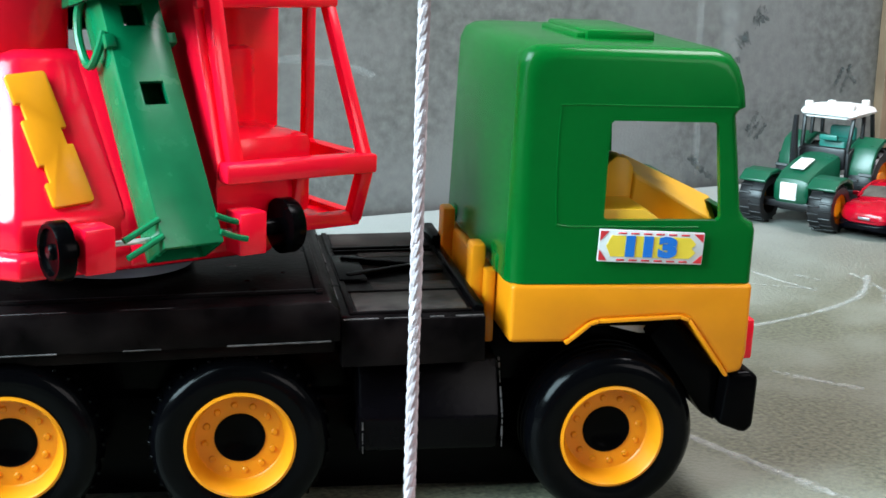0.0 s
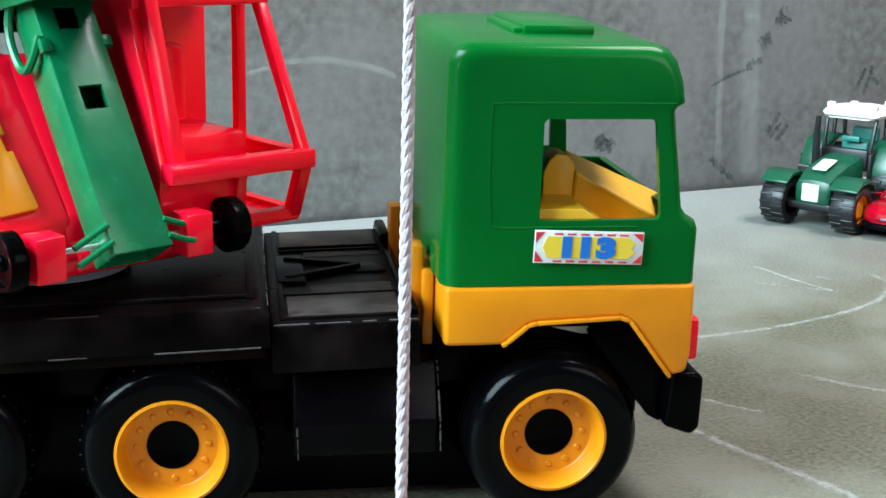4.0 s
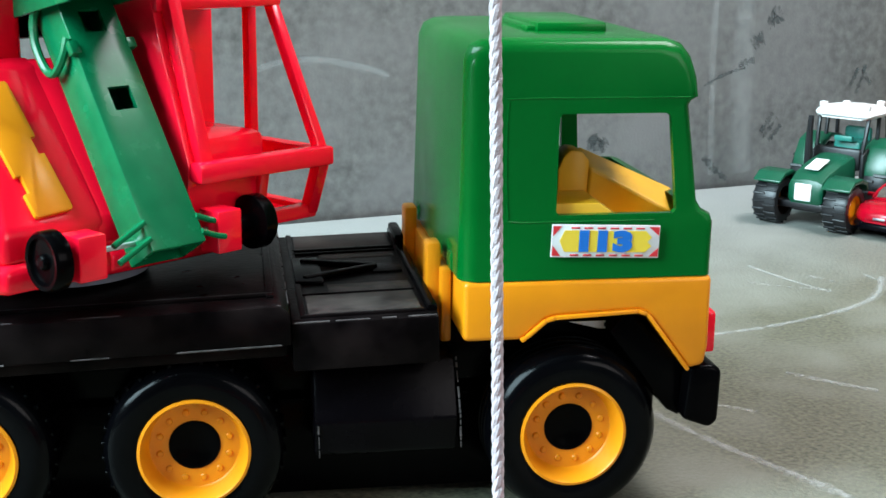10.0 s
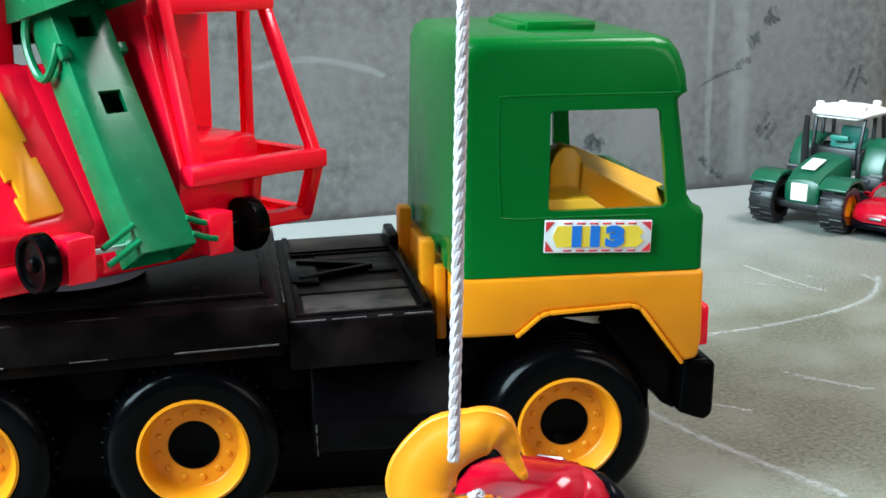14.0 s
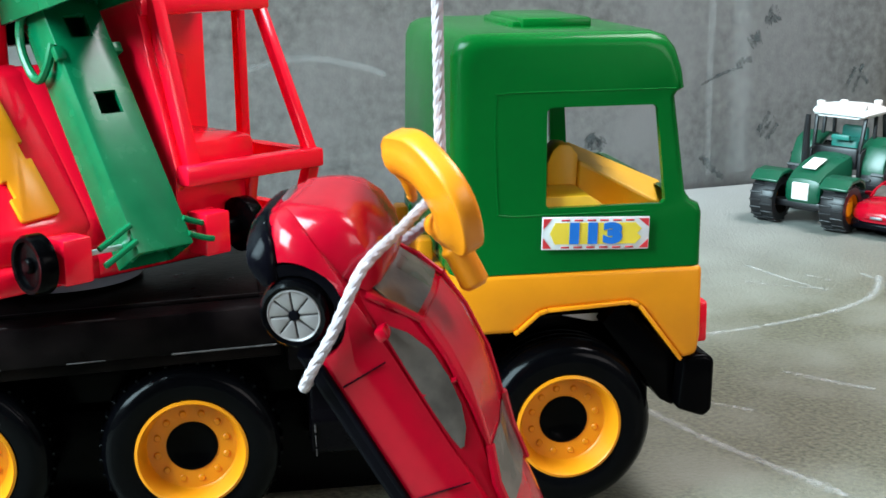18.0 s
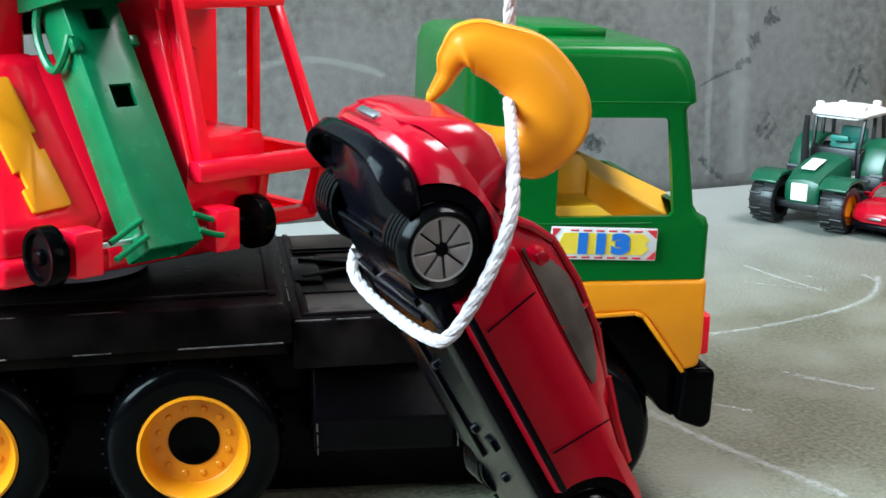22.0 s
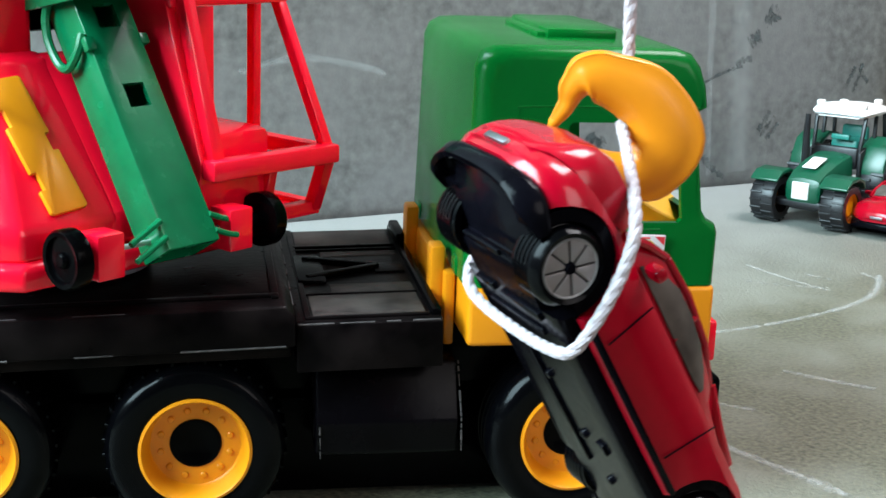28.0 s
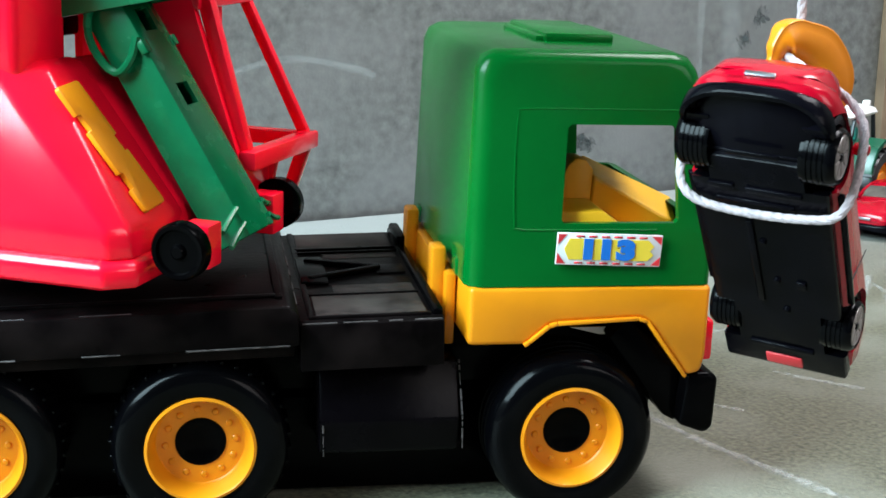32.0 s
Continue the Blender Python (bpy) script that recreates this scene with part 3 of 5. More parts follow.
# driver's cab of bars and panels
for p, q, w in (((0.0705, 0.0185, 0.1420), (0.0520, 0.0185, 0.2080), 0.0064), ((0.0740, 0.0765, 0.1420), (0.0410, 0.0765, 0.2080), 0.0052), ((0.0300, 0.0765, 0.1420), (0.0300, 0.0765, 0.2080), 0.0050),
                ((0.0735, 0.0120, 0.1405), (0.0755, 0.0795, 0.1405), 0.0080), ((0.0740, 0.0765, 0.1405), (0.0050, 0.0765, 0.1405), 0.0070), ((0.0490, 0.0120, 0.2040), (0.0440, 0.0795, 0.2040), 0.0075),
                ((0.0740, 0.0770, 0.1390), (0.0660, 0.0765, 0.1150), 0.0060), ((0.0660, 0.0120, 0.1160), (0.0660, 0.0790, 0.1160), 0.0060), ((0.0660, 0.0765, 0.1160), (0.0050, 0.0765, 0.1160), 0.0060),
                ((0.0710, 0.0480, 0.1400), (0.0660, 0.0480, 0.1160), 0.0050)):
    part("cab_bar", bar(p, q, w, w, 0.0014, (0, 1, 0) if abs(q[1] - p[1]) < 0.02 else (0, 0, 1)), RED, house)
part("cab_roof", box((-0.002, 0.0120, 0.2035), (0.046, 0.080, 0.2120), 0.003), RED, house)
part("cab_back", box((-0.004, 0.0120, 0.112), (0.002, 0.0790, 0.209), 0.001), RED, house)
part("cab_side", prism([(0.0, 0.112), (0.066, 0.112), (0.0700, 0.142), (0.0480, 0.209), (0.0, 0.209)], 0.0118, 0.0160, "y", 0.0006), RED, house)
part("cab_floor", box((0.000, 0.0120, 0.1125), (0.066, 0.0780, 0.1165), 0.001), RED, house)
part("cab_front", prism([(0.0120, 0.1150), (0.0480, 0.1150), (0.0480, 0.1390), (0.0120, 0.1390)], 0.0660, 0.0690, "x", 0.0008), RED, house)
part("driver_seat", merge(box((0.006, 0.022, 0.116), (0.052, 0.066, 0.1500), 0.004), box((0.004, 0.022, 0.13), (0.014, 0.062, 0.182), 0.004)), RED, house)

# lower boom: hollow green beam with square holes, leaning back
BOOM_AT = Matrix.Translation((0.0880, -0.0075, 0.1200)) @ Euler((0, radians(-32), 0)).to_matrix().to_4x4()
HB = 0.0122
boom_bm = cut(box((-0.017, -HB, -0.002), (0.0, HB, 0.140), 0.0008), box((-0.0155, -HB + 0.0020, -0.01), (-0.0020, HB - 0.0020, 0.138)),
              box((-0.01, -0.0048, 0.0540), (0.01, 0.0048, 0.0635)), box((-0.03, -0.0048, 0.0865), (0.01, 0.0048, 0.0960)))
boom = part("lower_boom", boom_bm, BOOM_GREEN, house, "green hollow boom with square holes", at=BOOM_AT)
loop = curve([(-0.001, -HB - 0.0006, 0.0850), (-0.006, -HB - 0.0026, 0.0790), (-0.013, -HB - 0.0036, 0.0765), (-0.0170, -HB - 0.0036, 0.0815), (-0.0178, -HB - 0.0032, 0.0920), (-0.0140, -HB - 0.0022, 0.1010), (-0.006, -HB - 0.0006, 0.1060)], 5)
part("boom_loop", tube(loop, 0.0017, 8), BOOM_GREEN, boom)
part("boom_lug", box((-0.006, HB - 0.001, 0.0790), (0.0005, HB + 0.0030, 0.0835), 0.0006), BOOM_GREEN, boom)
part("boom_lug", box((-0.006, HB - 0.001, 0.1000), (0.0005, HB + 0.0030, 0.1045), 0.0006), BOOM_GREEN, boom)
part("boom_lug", box((-0.002, -HB - 0.0022, 0.0775), (0.0012, -HB + 0.002, 0.0830), 0.0006), BOOM_GREEN, boom)
for z in (0.0000, 0.0065):
    part("hinge_rod", tube(curve([(0.0, -HB + 0.001, z + 0.003), (-0.002, -HB - 0.006, z + 0.000), (-0.003, -HB - 0.0130, z - 0.003)], 4), 0.0012, 8), BOOM_GREEN, boom)
    part("hinge_rod", tube(curve([(0.0, HB - 0.001, z + 0.002), (-0.002, HB + 0.006, z), (-0.003, HB + 0.0110, z - 0.001)], 4), 0.0012, 8), BOOM_GREEN, boom)
part("hinge_axle", tube([(0.0775, -0.0560, 0.1192), (0.0775, 0.0390, 0.1192)], 0.0011, 8), STEEL, house)
knob = [(0.0, -0.0030), (0.0020, -0.0030), (0.0028, -0.0022), (0.0030, -0.0012), (0.0080, -0.0012), (0.0085, -0.0026), (0.0100, -0.0028), (0.0109, -0.0015), (0.0109, 0.0035), (0.0080, 0.0045), (0.0032, 0.0045), (0.0032, 0.0120), (0.0, 0.0120)]
for s, y in ((1, -0.0550), (-1, 0.0385)):
    part("hinge_block", box((0.0730, -0.0475 if s > 0 else 0.0135, 0.1105), (0.0848, -0.0360 if s > 0 else 0.0250, 0.1270), 0.0008), RED, house)
    part("hinge_arm", box((0.0600, -0.0468 if s > 0 else 0.0142, 0.1120), (0.0740, -0.0368 if s > 0 else 0.0242, 0.1180), 0.0008), RED, house)
    part("hinge_wheel", lathe([(r, h * s) for r, h in knob], 40), BLACK, house, "small black wheel", 40, pose(0.0770, y, 0.1188))
# upper boom: a channel over the lower boom, out to the rope
SIDE = [(0.0060, 0.1960), (0.0300, 0.2012), (0.2600, 0.2500), (0.2650, 0.2560), (0.2620, 0.2640), (0.0500, 0.2480), (0.0060, 0.2440)]
upper_boom = part("upper_boom", merge(prism(SIDE, -0.0245, -0.0222, "y", 0.0006), prism(SIDE, 0.0048, 0.0071, "y", 0.0006), prism([(0.0060, 0.2415), (0.0060, 0.2440), (0.0500, 0.2480), (0.2620, 0.2640), (0.2620, 0.2615), (0.0500, 0.2455)], -0.0235, 0.0061, "y", 0.0006),
                                    box((0.0062, -0.0230, 0.2050), (0.0085, 0.0055, 0.2430), 0.0006)), BOOM_GREEN, house, "long green upper boom")
# added black block in place of the deep shade under the upper boom
part("boom_bracket", box((-0.040, -0.0200, 0.1885), (0.0040, 0.0040, 0.2400), 0.002), BLACK, house, "added black block for the deep shade behind the boom")
part("tip_pulley", lathe([(0.002, -0.006), (0.0120, -0.006), (0.0120, -0.004), (0.0085, -0.002), (0.0085, 0.002), (0.0120, 0.004), (0.0120, 0.006), (0.002, 0.006)], 28), BLACK, upper_boom, "", 40, pose(0.2500, -0.0087, 0.2560))


# ---- die-cast cars ----
CAR_RED = material("metallic_red_enamel", (0.37, 0.001, 0.012), 0.18, vary=0.06, scale=200, coat=0.15, spec=0.3)
GLASS = material("smoky_toy_glass", (0.085, 0.068, 0.058), 0.16, vary=0.35, scale=120, spec=0.28)
CHROME = material("dull_chrome", (0.36, 0.36, 0.38), 0.36, metal=1.0)
RIM_GREY = material("grey_alloy", (0.25, 0.22, 0.215), 0.42, metal=0.3, vary=0.15)
CAR_BLACK = material("matt_black_plastic", (0.0022, 0.0020, 0.0034), 0.18, vary=0.4, bump=0.12, spec=0.055)
HOOK_YELLOW = material("orange_yellow_plastic", (0.74, 0.225, 0.006), 0.34, vary=0.06)


def loft(sections, ring_of):
    """Sections along x, each a closed ring of (y, z)."""
    bm = bmesh.new()
    rings = [[bm.verts.new((x, y, z)) for y, z in ring_of(*s)] for x, *s in sections]
    n = len(rings[0])
    for a, b in zip(rings, rings[1:]):
        for i in range(n):
            bm.faces.new((a[i], b[i], b[(i + 1) % n], a[(i + 1) % n]))
    bm.faces.new(rings[0])
    bm.faces.new(list(reversed(rings[-1])))
    bmesh.ops.recalc_face_normals(bm, faces=bm.faces)
    return bm


def body_ring(w, zb, zt):
    zm = zb + (zt - zb) * 0.45
    half_ = [(0.80 * w, zb), (0.97 * w, zb + 0.0025), (w, zm), (0.985 * w, zt - 0.0045), (0.90 * w, zt - 0.0015), (0.60 * w, zt)]
    return half_ + [(0, zt + 0.0008)] + [(-y, z) for y, z in reversed(half_)]


def cowl(path):
    """A hollow lip round the nose: stations (x, y, bottom, top) of one half, mirrored across the middle."""
    line = path + [(x, -y, lo, hi) for x, y, lo, hi in reversed(path)]
    bm = bmesh.new()
    rings = []
    for i, (x, y, lo, hi) in enumerate(line):
        p, q = line[max(i - 1, 0)], line[min(i + 1, len(line) - 1)]
        n = Vector((q[1] - p[1], p[0] - q[0], 0)).normalized()
        ring = [(0.0003, lo), (0.0, lo + 0.0006), (-0.0004, hi - 0.0022), (0.0003, hi - 0.0008), (0.0012, hi), (0.0110, hi + 0.0012), (0.0110, hi - 0.0022), (0.0024, hi - 0.0026), (0.0018, lo)]
        rings.append([bm.verts.new((x + n.x * d, y + n.y * d, z)) for d, z in ring])
    k = len(rings[0])
    for a, b in zip(rings, rings[1:]):
        for i in range(k):
            bm.faces.new((a[i], b[i], b[(i + 1) % k], a[(i + 1) % k]))
    bm.faces.new(rings[0])
    bm.faces.new(list(reversed(rings[-1])))
    bmesh.ops.recalc_face_normals(bm, faces=bm.faces)
    return bm


def top_ring(w, zb, zt):
    half_ = [(w, zb), (w * 0.97, zb + (zt - zb) * 0.35), (w * 0.86, zb + (zt - zb) * 0.82), (w * 0.72, zt - 0.0006)]
    return half_ + [(0, zt + 0.0006)] + [(-y, z) for y, z in reversed(half_)]


CABIN = [(0.0336, 0.0200, 0.0270, 0.0300), (0.0270, 0.0212, 0.0278, 0.0338), (0.0205, 0.0220, 0.0280, 0.0375), (0.0100, 0.0224, 0.0280, 0.0392), (-0.0028, 0.0224, 0.0280, 0.0384), (-0.0150, 0.0220, 0.0280, 0.0358),
         (-0.0280, 0.0212, 0.0280, 0.0318), (-0.0430, 0.0196, 0.0275, 0.0296)]


def panel(rows, side):
    """A pane that follows the cabin: rows of x and of how far up the section it starts and ends."""
    def place(x, f):
        for a, b in zip(CABIN, CABIN[1:]):
            if x >= b[0]:
                k = (a[0] - x) / (a[0] - b[0])
                w, zb, zt = [p + (q - p) * k for p, q in zip(a[1:], b[1:])]
                break
        half_ = top_ring(w, zb, zt)[:5]
        i = min(3, int(f))
        y = half_[i][0] + (half_[i + 1][0] - half_[i][0]) * (f - i)
        z = half_[i][1] + (half_[i + 1][1] - half_[i][1]) * (f - i)
        return Vector((x, side * y * 1.025, z + 0.0003 + 0.0004 * min(1, f / 2)))
    bm = bmesh.new()
    grid = [[bm.verts.new(place(x, f0 + (f1 - f0) * j / 4)) for j in range(5)] for x, f0, f1 in rows]
    for a, b in zip(grid, grid[1:]):
        for j in range(4):
            bm.faces.new((a[j], b[j], b[j + 1], a[j + 1]))
    bmesh.ops.recalc_face_normals(bm, faces=bm.faces)
    bmesh.ops.solidify(bm, geom=list(bm.faces), thickness=0.0004)
    return bm


CAR_FRONT, CAR_REAR, CAR_R = 0.0370, -0.0440, 0.0097
CAR_LONG = 1.07


def die_cast_car(label, group=""):
    car = thing("toy_car", label, "toy car", None, group)
    body = loft([(-0.0712, 0.0180, 0.0105, 0.0165), (-0.0690, 0.0222, 0.0085, 0.0208), (-0.0655, 0.0240, 0.0080, 0.0240), (-0.0590, 0.0250, 0.0078, 0.0272), (-0.0440, 0.0262, 0.0075, 0.0292), (-0.0200, 0.0256, 0.0068, 0.0294),
                 (0.0150, 0.0256, 0.0068, 0.0290), (0.0360, 0.0262, 0.0075, 0.0284), (0.0460, 0.0254, 0.0105, 0.0274), (0.0520, 0.0236, 0.0130, 0.0262), (0.0558, 0.0206, 0.0140, 0.0245), (0.0584, 0.0160, 0.0145, 0.0228), (0.0598, 0.0100, 0.0148, 0.0208)], body_ring)
    wells = [tube([(x, s * 0.034, 0.0116), (x, s * 0.0155, 0.0116)], 0.0135, 28) for x in (CAR_FRONT, CAR_REAR) for s in (1, -1)]
    b = part("body", cut(body, *wells), CAR_RED, car, "red enamelled metal body", 38)
    part("cabin", loft(CABIN, top_ring), CAR_RED, car, "", 40)
    for s in (1, -1):
        part("side_window", panel([(0.0240, 0.25, 0.50), (0.0190, 0.14, 1.40), (0.0120, 0.12, 1.80), (0.0040, 0.12, 1.85), (-0.0040, 0.14, 1.75), (-0.0100, 0.22, 1.45), (-0.0140, 0.40, 0.80)], s), GLASS, car, "smoky side window", 40)
    part("windscreen", merge(panel([(0.0328, 2.45, 4.0), (0.0290, 2.35, 4.0), (0.0245, 2.3, 4.0), (0.0208, 2.45, 4.0)], 1), panel([(0.0328, 2.45, 4.0), (0.0290, 2.35, 4.0), (0.0245, 2.3, 4.0), (0.0208, 2.45, 4.0)], -1)), GLASS, car, "smoky windscreen", 40)
    part("rear_window", merge(panel([(-0.0205, 2.5, 4.0), (-0.0285, 2.4, 4.0), (-0.0380, 2.5, 4.0)], 1), panel([(-0.0205, 2.5, 4.0), (-0.0285, 2.4, 4.0), (-0.0380, 2.5, 4.0)], -1)), GLASS, car, "smoky rear window", 40)
    part("roof", loft([(0.0188, 0.0168, 0.0368, 0.0387), (0.0100, 0.0174, 0.0380, 0.0399), (-0.0025, 0.0174, 0.0374, 0.0391), (-0.0130, 0.0167, 0.0350, 0.0368), (-0.0190, 0.0158, 0.0334, 0.0350)], top_ring), CAR_RED, car, "", 40)
    for s in (1, -1):
        for pts, w in (([(0.0320, 0.0200, 0.0292), (0.0262, 0.0194, 0.0340), (0.0190, 0.0172, 0.0380)], 0.0011), ([(-0.0185, 0.0166, 0.0350), (-0.0280, 0.0184, 0.0316), (-0.0400, 0.0182, 0.0296)], 0.0015),
                       ([(0.0030, 0.0224, 0.0285), (0.0020, 0.0190, 0.0378)], 0.0007), ([(0.0190, 0.0178, 0.0379), (0.0080, 0.0184, 0.0387), (-0.0060, 0.0182, 0.0377), (-0.0185, 0.0166, 0.0346)], 0.0010)):
            part("pillar", tube([(x, s * y, z) for x, y, z in pts], w, 8), CAR_RED, car)
        part("mirror", box((0.0215, s * 0.0262 - 0.0028, 0.0285), (0.0250, s * 0.0262 + 0.0028, 0.0318), 0.0010), CAR_RED, car)
        part("sill_stripe", box((-0.0300, s * 0.0255 - 0.0012, 0.0092), (0.0225, s * 0.0255 + 0.0012, 0.0107), 0.0003), CAR_BLACK, car, "black sill line")
        part("door_line", tube([(0.0150, s * 0.0258, 0.012), (0.0160, s * 0.0257, 0.026)], 0.00022, 6), CAR_BLACK, car)
        part("door_line", tube([(-0.0200, s * 0.0259, 0.012), (-0.0220, s * 0.0258, 0.028)], 0.00022, 6), CAR_BLACK, car)
        for k, (x, y) in enumerate(((0.0578, 0.0148), (0.0562, 0.0186))):
            part("headlight", lathe([(0.0, -0.0006), (0.0011, -0.0005), (0.0014, 0.0), (0.0014, 0.0025), (0.0, 0.0025)], 16, "x"), CHROME, car, "", 40, pose(x + 0.0006, s * y, 0.0128, 0, 180, s * 22))
        part("tail_lamp", box((-0.0700, s * 0.0175 - 0.004, 0.0205), (-0.0672, s * 0.0175 + 0.004, 0.0245), 0.0008), STICKER_RED, car)
    part("badge_plate", box((0.0585, -0.0050, 0.0176), (0.0607, 0.0050, 0.0196), 0.0003), CHROME, car, "small plain pale plate")
    part("bonnet", loft([(0.0326, 0.0196, 0.0300, 0.0344), (0.0350, 0.0206, 0.0285, 0.0362), (0.0410, 0.0216, 0.0262, 0.0374), (0.0470, 0.0218, 0.0255, 0.0370), (0.0520, 0.0204, 0.0250, 0.0346), (0.0548, 0.0186, 0.0240, 0.0310), (0.0574, 0.0162, 0.0228, 0.0262), (0.0594, 0.0125, 0.0205, 0.0222)], top_ring), CAR_RED, car, "red bonnet standing ajar", 40)
    part("front_bumper", cowl([(0.0465, 0.0252, 0.0085, 0.0126), (0.0500, 0.0248, 0.0076, 0.0140), (0.0528, 0.0238, 0.0072, 0.0150), (0.0552, 0.0220, 0.0076, 0.0154), (0.0574, 0.0190, 0.0084, 0.0153), (0.0589, 0.0153, 0.0090, 0.0150), (0.0600, 0.0105, 0.0093, 0.0147), (0.0604, 0.0050, 0.0094, 0.0146)]), CAR_BLACK, car, "black front bumper", 50)
    under = part("underbody", cut(box((-0.0672, -0.0232, 0.0040), (0.0375, 0.0232, 0.0100), 0.0014), *[tube([(x, s * 0.030, 0.0116), (x, s * 0.0160, 0.0116)], 0.0128, 20) for x in (CAR_FRONT, CAR_REAR) for s in (1, -1)]), CAR_BLACK, car, "black plastic underbody")
    part("front_tray", box((0.0360, -0.0185, 0.0062), (0.0388, 0.0185, 0.0150), 0.0008), CAR_BLACK, under)
    part("nose_underside", loft([(0.0380, 0.0228, 0.0068, 0.0150), (0.0450, 0.0222, 0.0080, 0.0150), (0.0510, 0.0208, 0.0104, 0.0150), (0.0552, 0.0182, 0.0116, 0.0150), (0.0582, 0.0130, 0.0124, 0.0150)], body_ring), CAR_BLACK, car, "", 40)
    for lo, hi in (((0.040, -0.009, 0.0030), (0.0418, 0.009, 0.0042)), ((0.024, -0.017, 0.0030), (0.0262, -0.008, 0.0042)), ((0.0235, -0.004, 0.0030), (0.0258, 0.0150, 0.0042)),
                   ((0.018, -0.015, 0.0032), (0.020, 0.012, 0.0042)), ((-0.030, -0.006, 0.0030), (0.010, -0.0035, 0.0042)), ((-0.056, -0.012, 0.0030), (-0.0535, 0.012, 0.0042)), ((-0.020, 0.009, 0.0030), (-0.0165, 0.0125, 0.0042))):
        part("moulding", box(lo, hi, 0.0004), CAR_BLACK, under)
    for x, y in ((0.0005, -0.001), (-0.0180, 0.002), (-0.0330, 0.004)):
        part("rivet", lathe([(0.0, 0.0026), (0.0012, 0.0030), (0.0015, 0.0042), (0.0, 0.0042)], 12, "z"), CAR_BLACK, under, "", 40, pose(x, y, 0))
    part("rear_patch", box((-0.0655, -0.0070, 0.0034), (-0.0600, 0.0070, 0.0046), 0.0006), STICKER_RED, under, "red patch under the tail")
    for x in (CAR_FRONT, CAR_REAR):
        for s in (1, -1):
            part("wheel_well", cut(lathe([(0.0104, 0.0), (0.0134, 0.0), (0.0134, 0.0085), (0.0002, 0.0085), (0.0002, 0.0078), (0.0104, 0.0078)], 28), box((-0.0200, -0.0020, -0.0200), (0.0200, 0.0120, -0.0025))), CAR_BLACK, car, "", 40, pose(x, s * 0.0238, 0.0116, 0, 0, 0 if s < 0 else 180))
    ribs = [q for k in range(5) for q in ((CAR_R, 0.0018 + k * 0.0017), (CAR_R, 0.0029 + k * 0.0017), (CAR_R - 0.0004, 0.0031 + k * 0.0017), (CAR_R - 0.0004, 0.0033 + k * 0.0017))]
    tyre = lathe([(0.0073, 0.0), (0.0084, -0.0004), (0.0093, 0.0008), *ribs, (0.0091, 0.0112), (0.0073, 0.0112)], 40)
    rim = lathe([(0.0, 0.0012), (0.0073, 0.0008), (0.0075, 0.0), (0.0077, 0.0), (0.0077, 0.0080), (0.0, 0.0080)], 40)
    tm, rm = mesh_of("tyre", tyre, TYRE, 40), mesh_of("rim", rim, CAR_BLACK, 40)
    sm = mesh_of("spoke", prism([(0.0015, -0.0004), (0.0069, -0.0026), (0.0069, 0.0026), (0.0015, 0.0004)], 0.0, 0.0012, "z", 0.0003), RIM_GREY)
    cm = mesh_of("rim_ring", lathe([(0.0066, 0.0), (0.0070, -0.0003), (0.0074, 0.0004), (0.0070, 0.0014), (0.0066, 0.0014)], 40), RIM_GREY, 40)
    hm = mesh_of("hub_cap", lathe([(0.0, -0.0004), (0.0012, -0.0004), (0.0016, 0.0006), (0.0, 0.0012)], 16), CAR_BLACK, 40)
    for x in (CAR_FRONT, CAR_REAR):
        for s in (1, -1):
            wh = new("wheel", tm)
            wh.parent = car
            wh.matrix_basis = pose(x, s * 0.0262, 0.0116, 0, 0, 0 if s < 0 else 180)
            for me, nm in ((rm, "rim"), (cm, "rim_ring"), (hm, "hub_cap")):
                o = new(nm, me)
                o.parent = wh
            for k in range(8):
                o = new("spoke", sm)
                o.parent = wh
                o.matrix_basis = Euler((0, 2 * math.pi * k / 8, 0)).to_matrix().to_4x4() @ pose(0, 0.0012, 0, 90, 0, 0)
    for o in list(car.children) + list(under.children):
        o.location.x *= CAR_LONG
        if o.location.length < 1e-9:
            o.data.transform(Matrix.Diagonal((CAR_LONG, 1, 1, 1)))
    return car


hung_car = die_cast_car("dark red die-cast toy car hung nose up by a rope", "toy cars")
parked_car = copy_thing(hung_car, pose(0.3860, 1.0600, TABLE_Z - 0.0019, 0, 0, -133))
for o in [c for c in parked_car.children if c.name.startswith("bonnet")]:
    bpy.data.objects.remove(o)
parked_car["label"] = "red die-cast toy car parked beside a toy tractor"

# rope sling round the car, in the car's space
def twisted(points, radius, pitch=0.0038, strands=3):
    """A laid rope: strands wound round the line."""
    line = [Vector(p) for p in points]
    dist = [0.0]
    for a, b in zip(line, line[1:]):
        dist.append(dist[-1] + (b - a).length)
    frames, side = [], None
    for i, p in enumerate(line):
        d = (line[min(i + 1, len(line) - 1)] - line[max(i - 1, 0)]).normalized()
        if side is None:
            side = d.orthogonal().normalized()
        side = (side - d * side.dot(d)).normalized()
        frames.append((p, side, d.cross(side)))
    out = []
    for k in range(strands):
        pts = []
        for (p, u, v), s in zip(frames, dist):
            a = 2 * math.pi * (s / pitch / strands + k / strands)
            pts.append(p + radius * 0.30 * (u * math.cos(a) + v * math.sin(a)))
        out.append(tube(pts, radius * 0.72, 8))
    return out


def rope(name, label, points, radius):
    ob = thing(name, label, "rope")
    for b in twisted(points, radius):
        part("strand", b, ROPE, ob)
    return ob


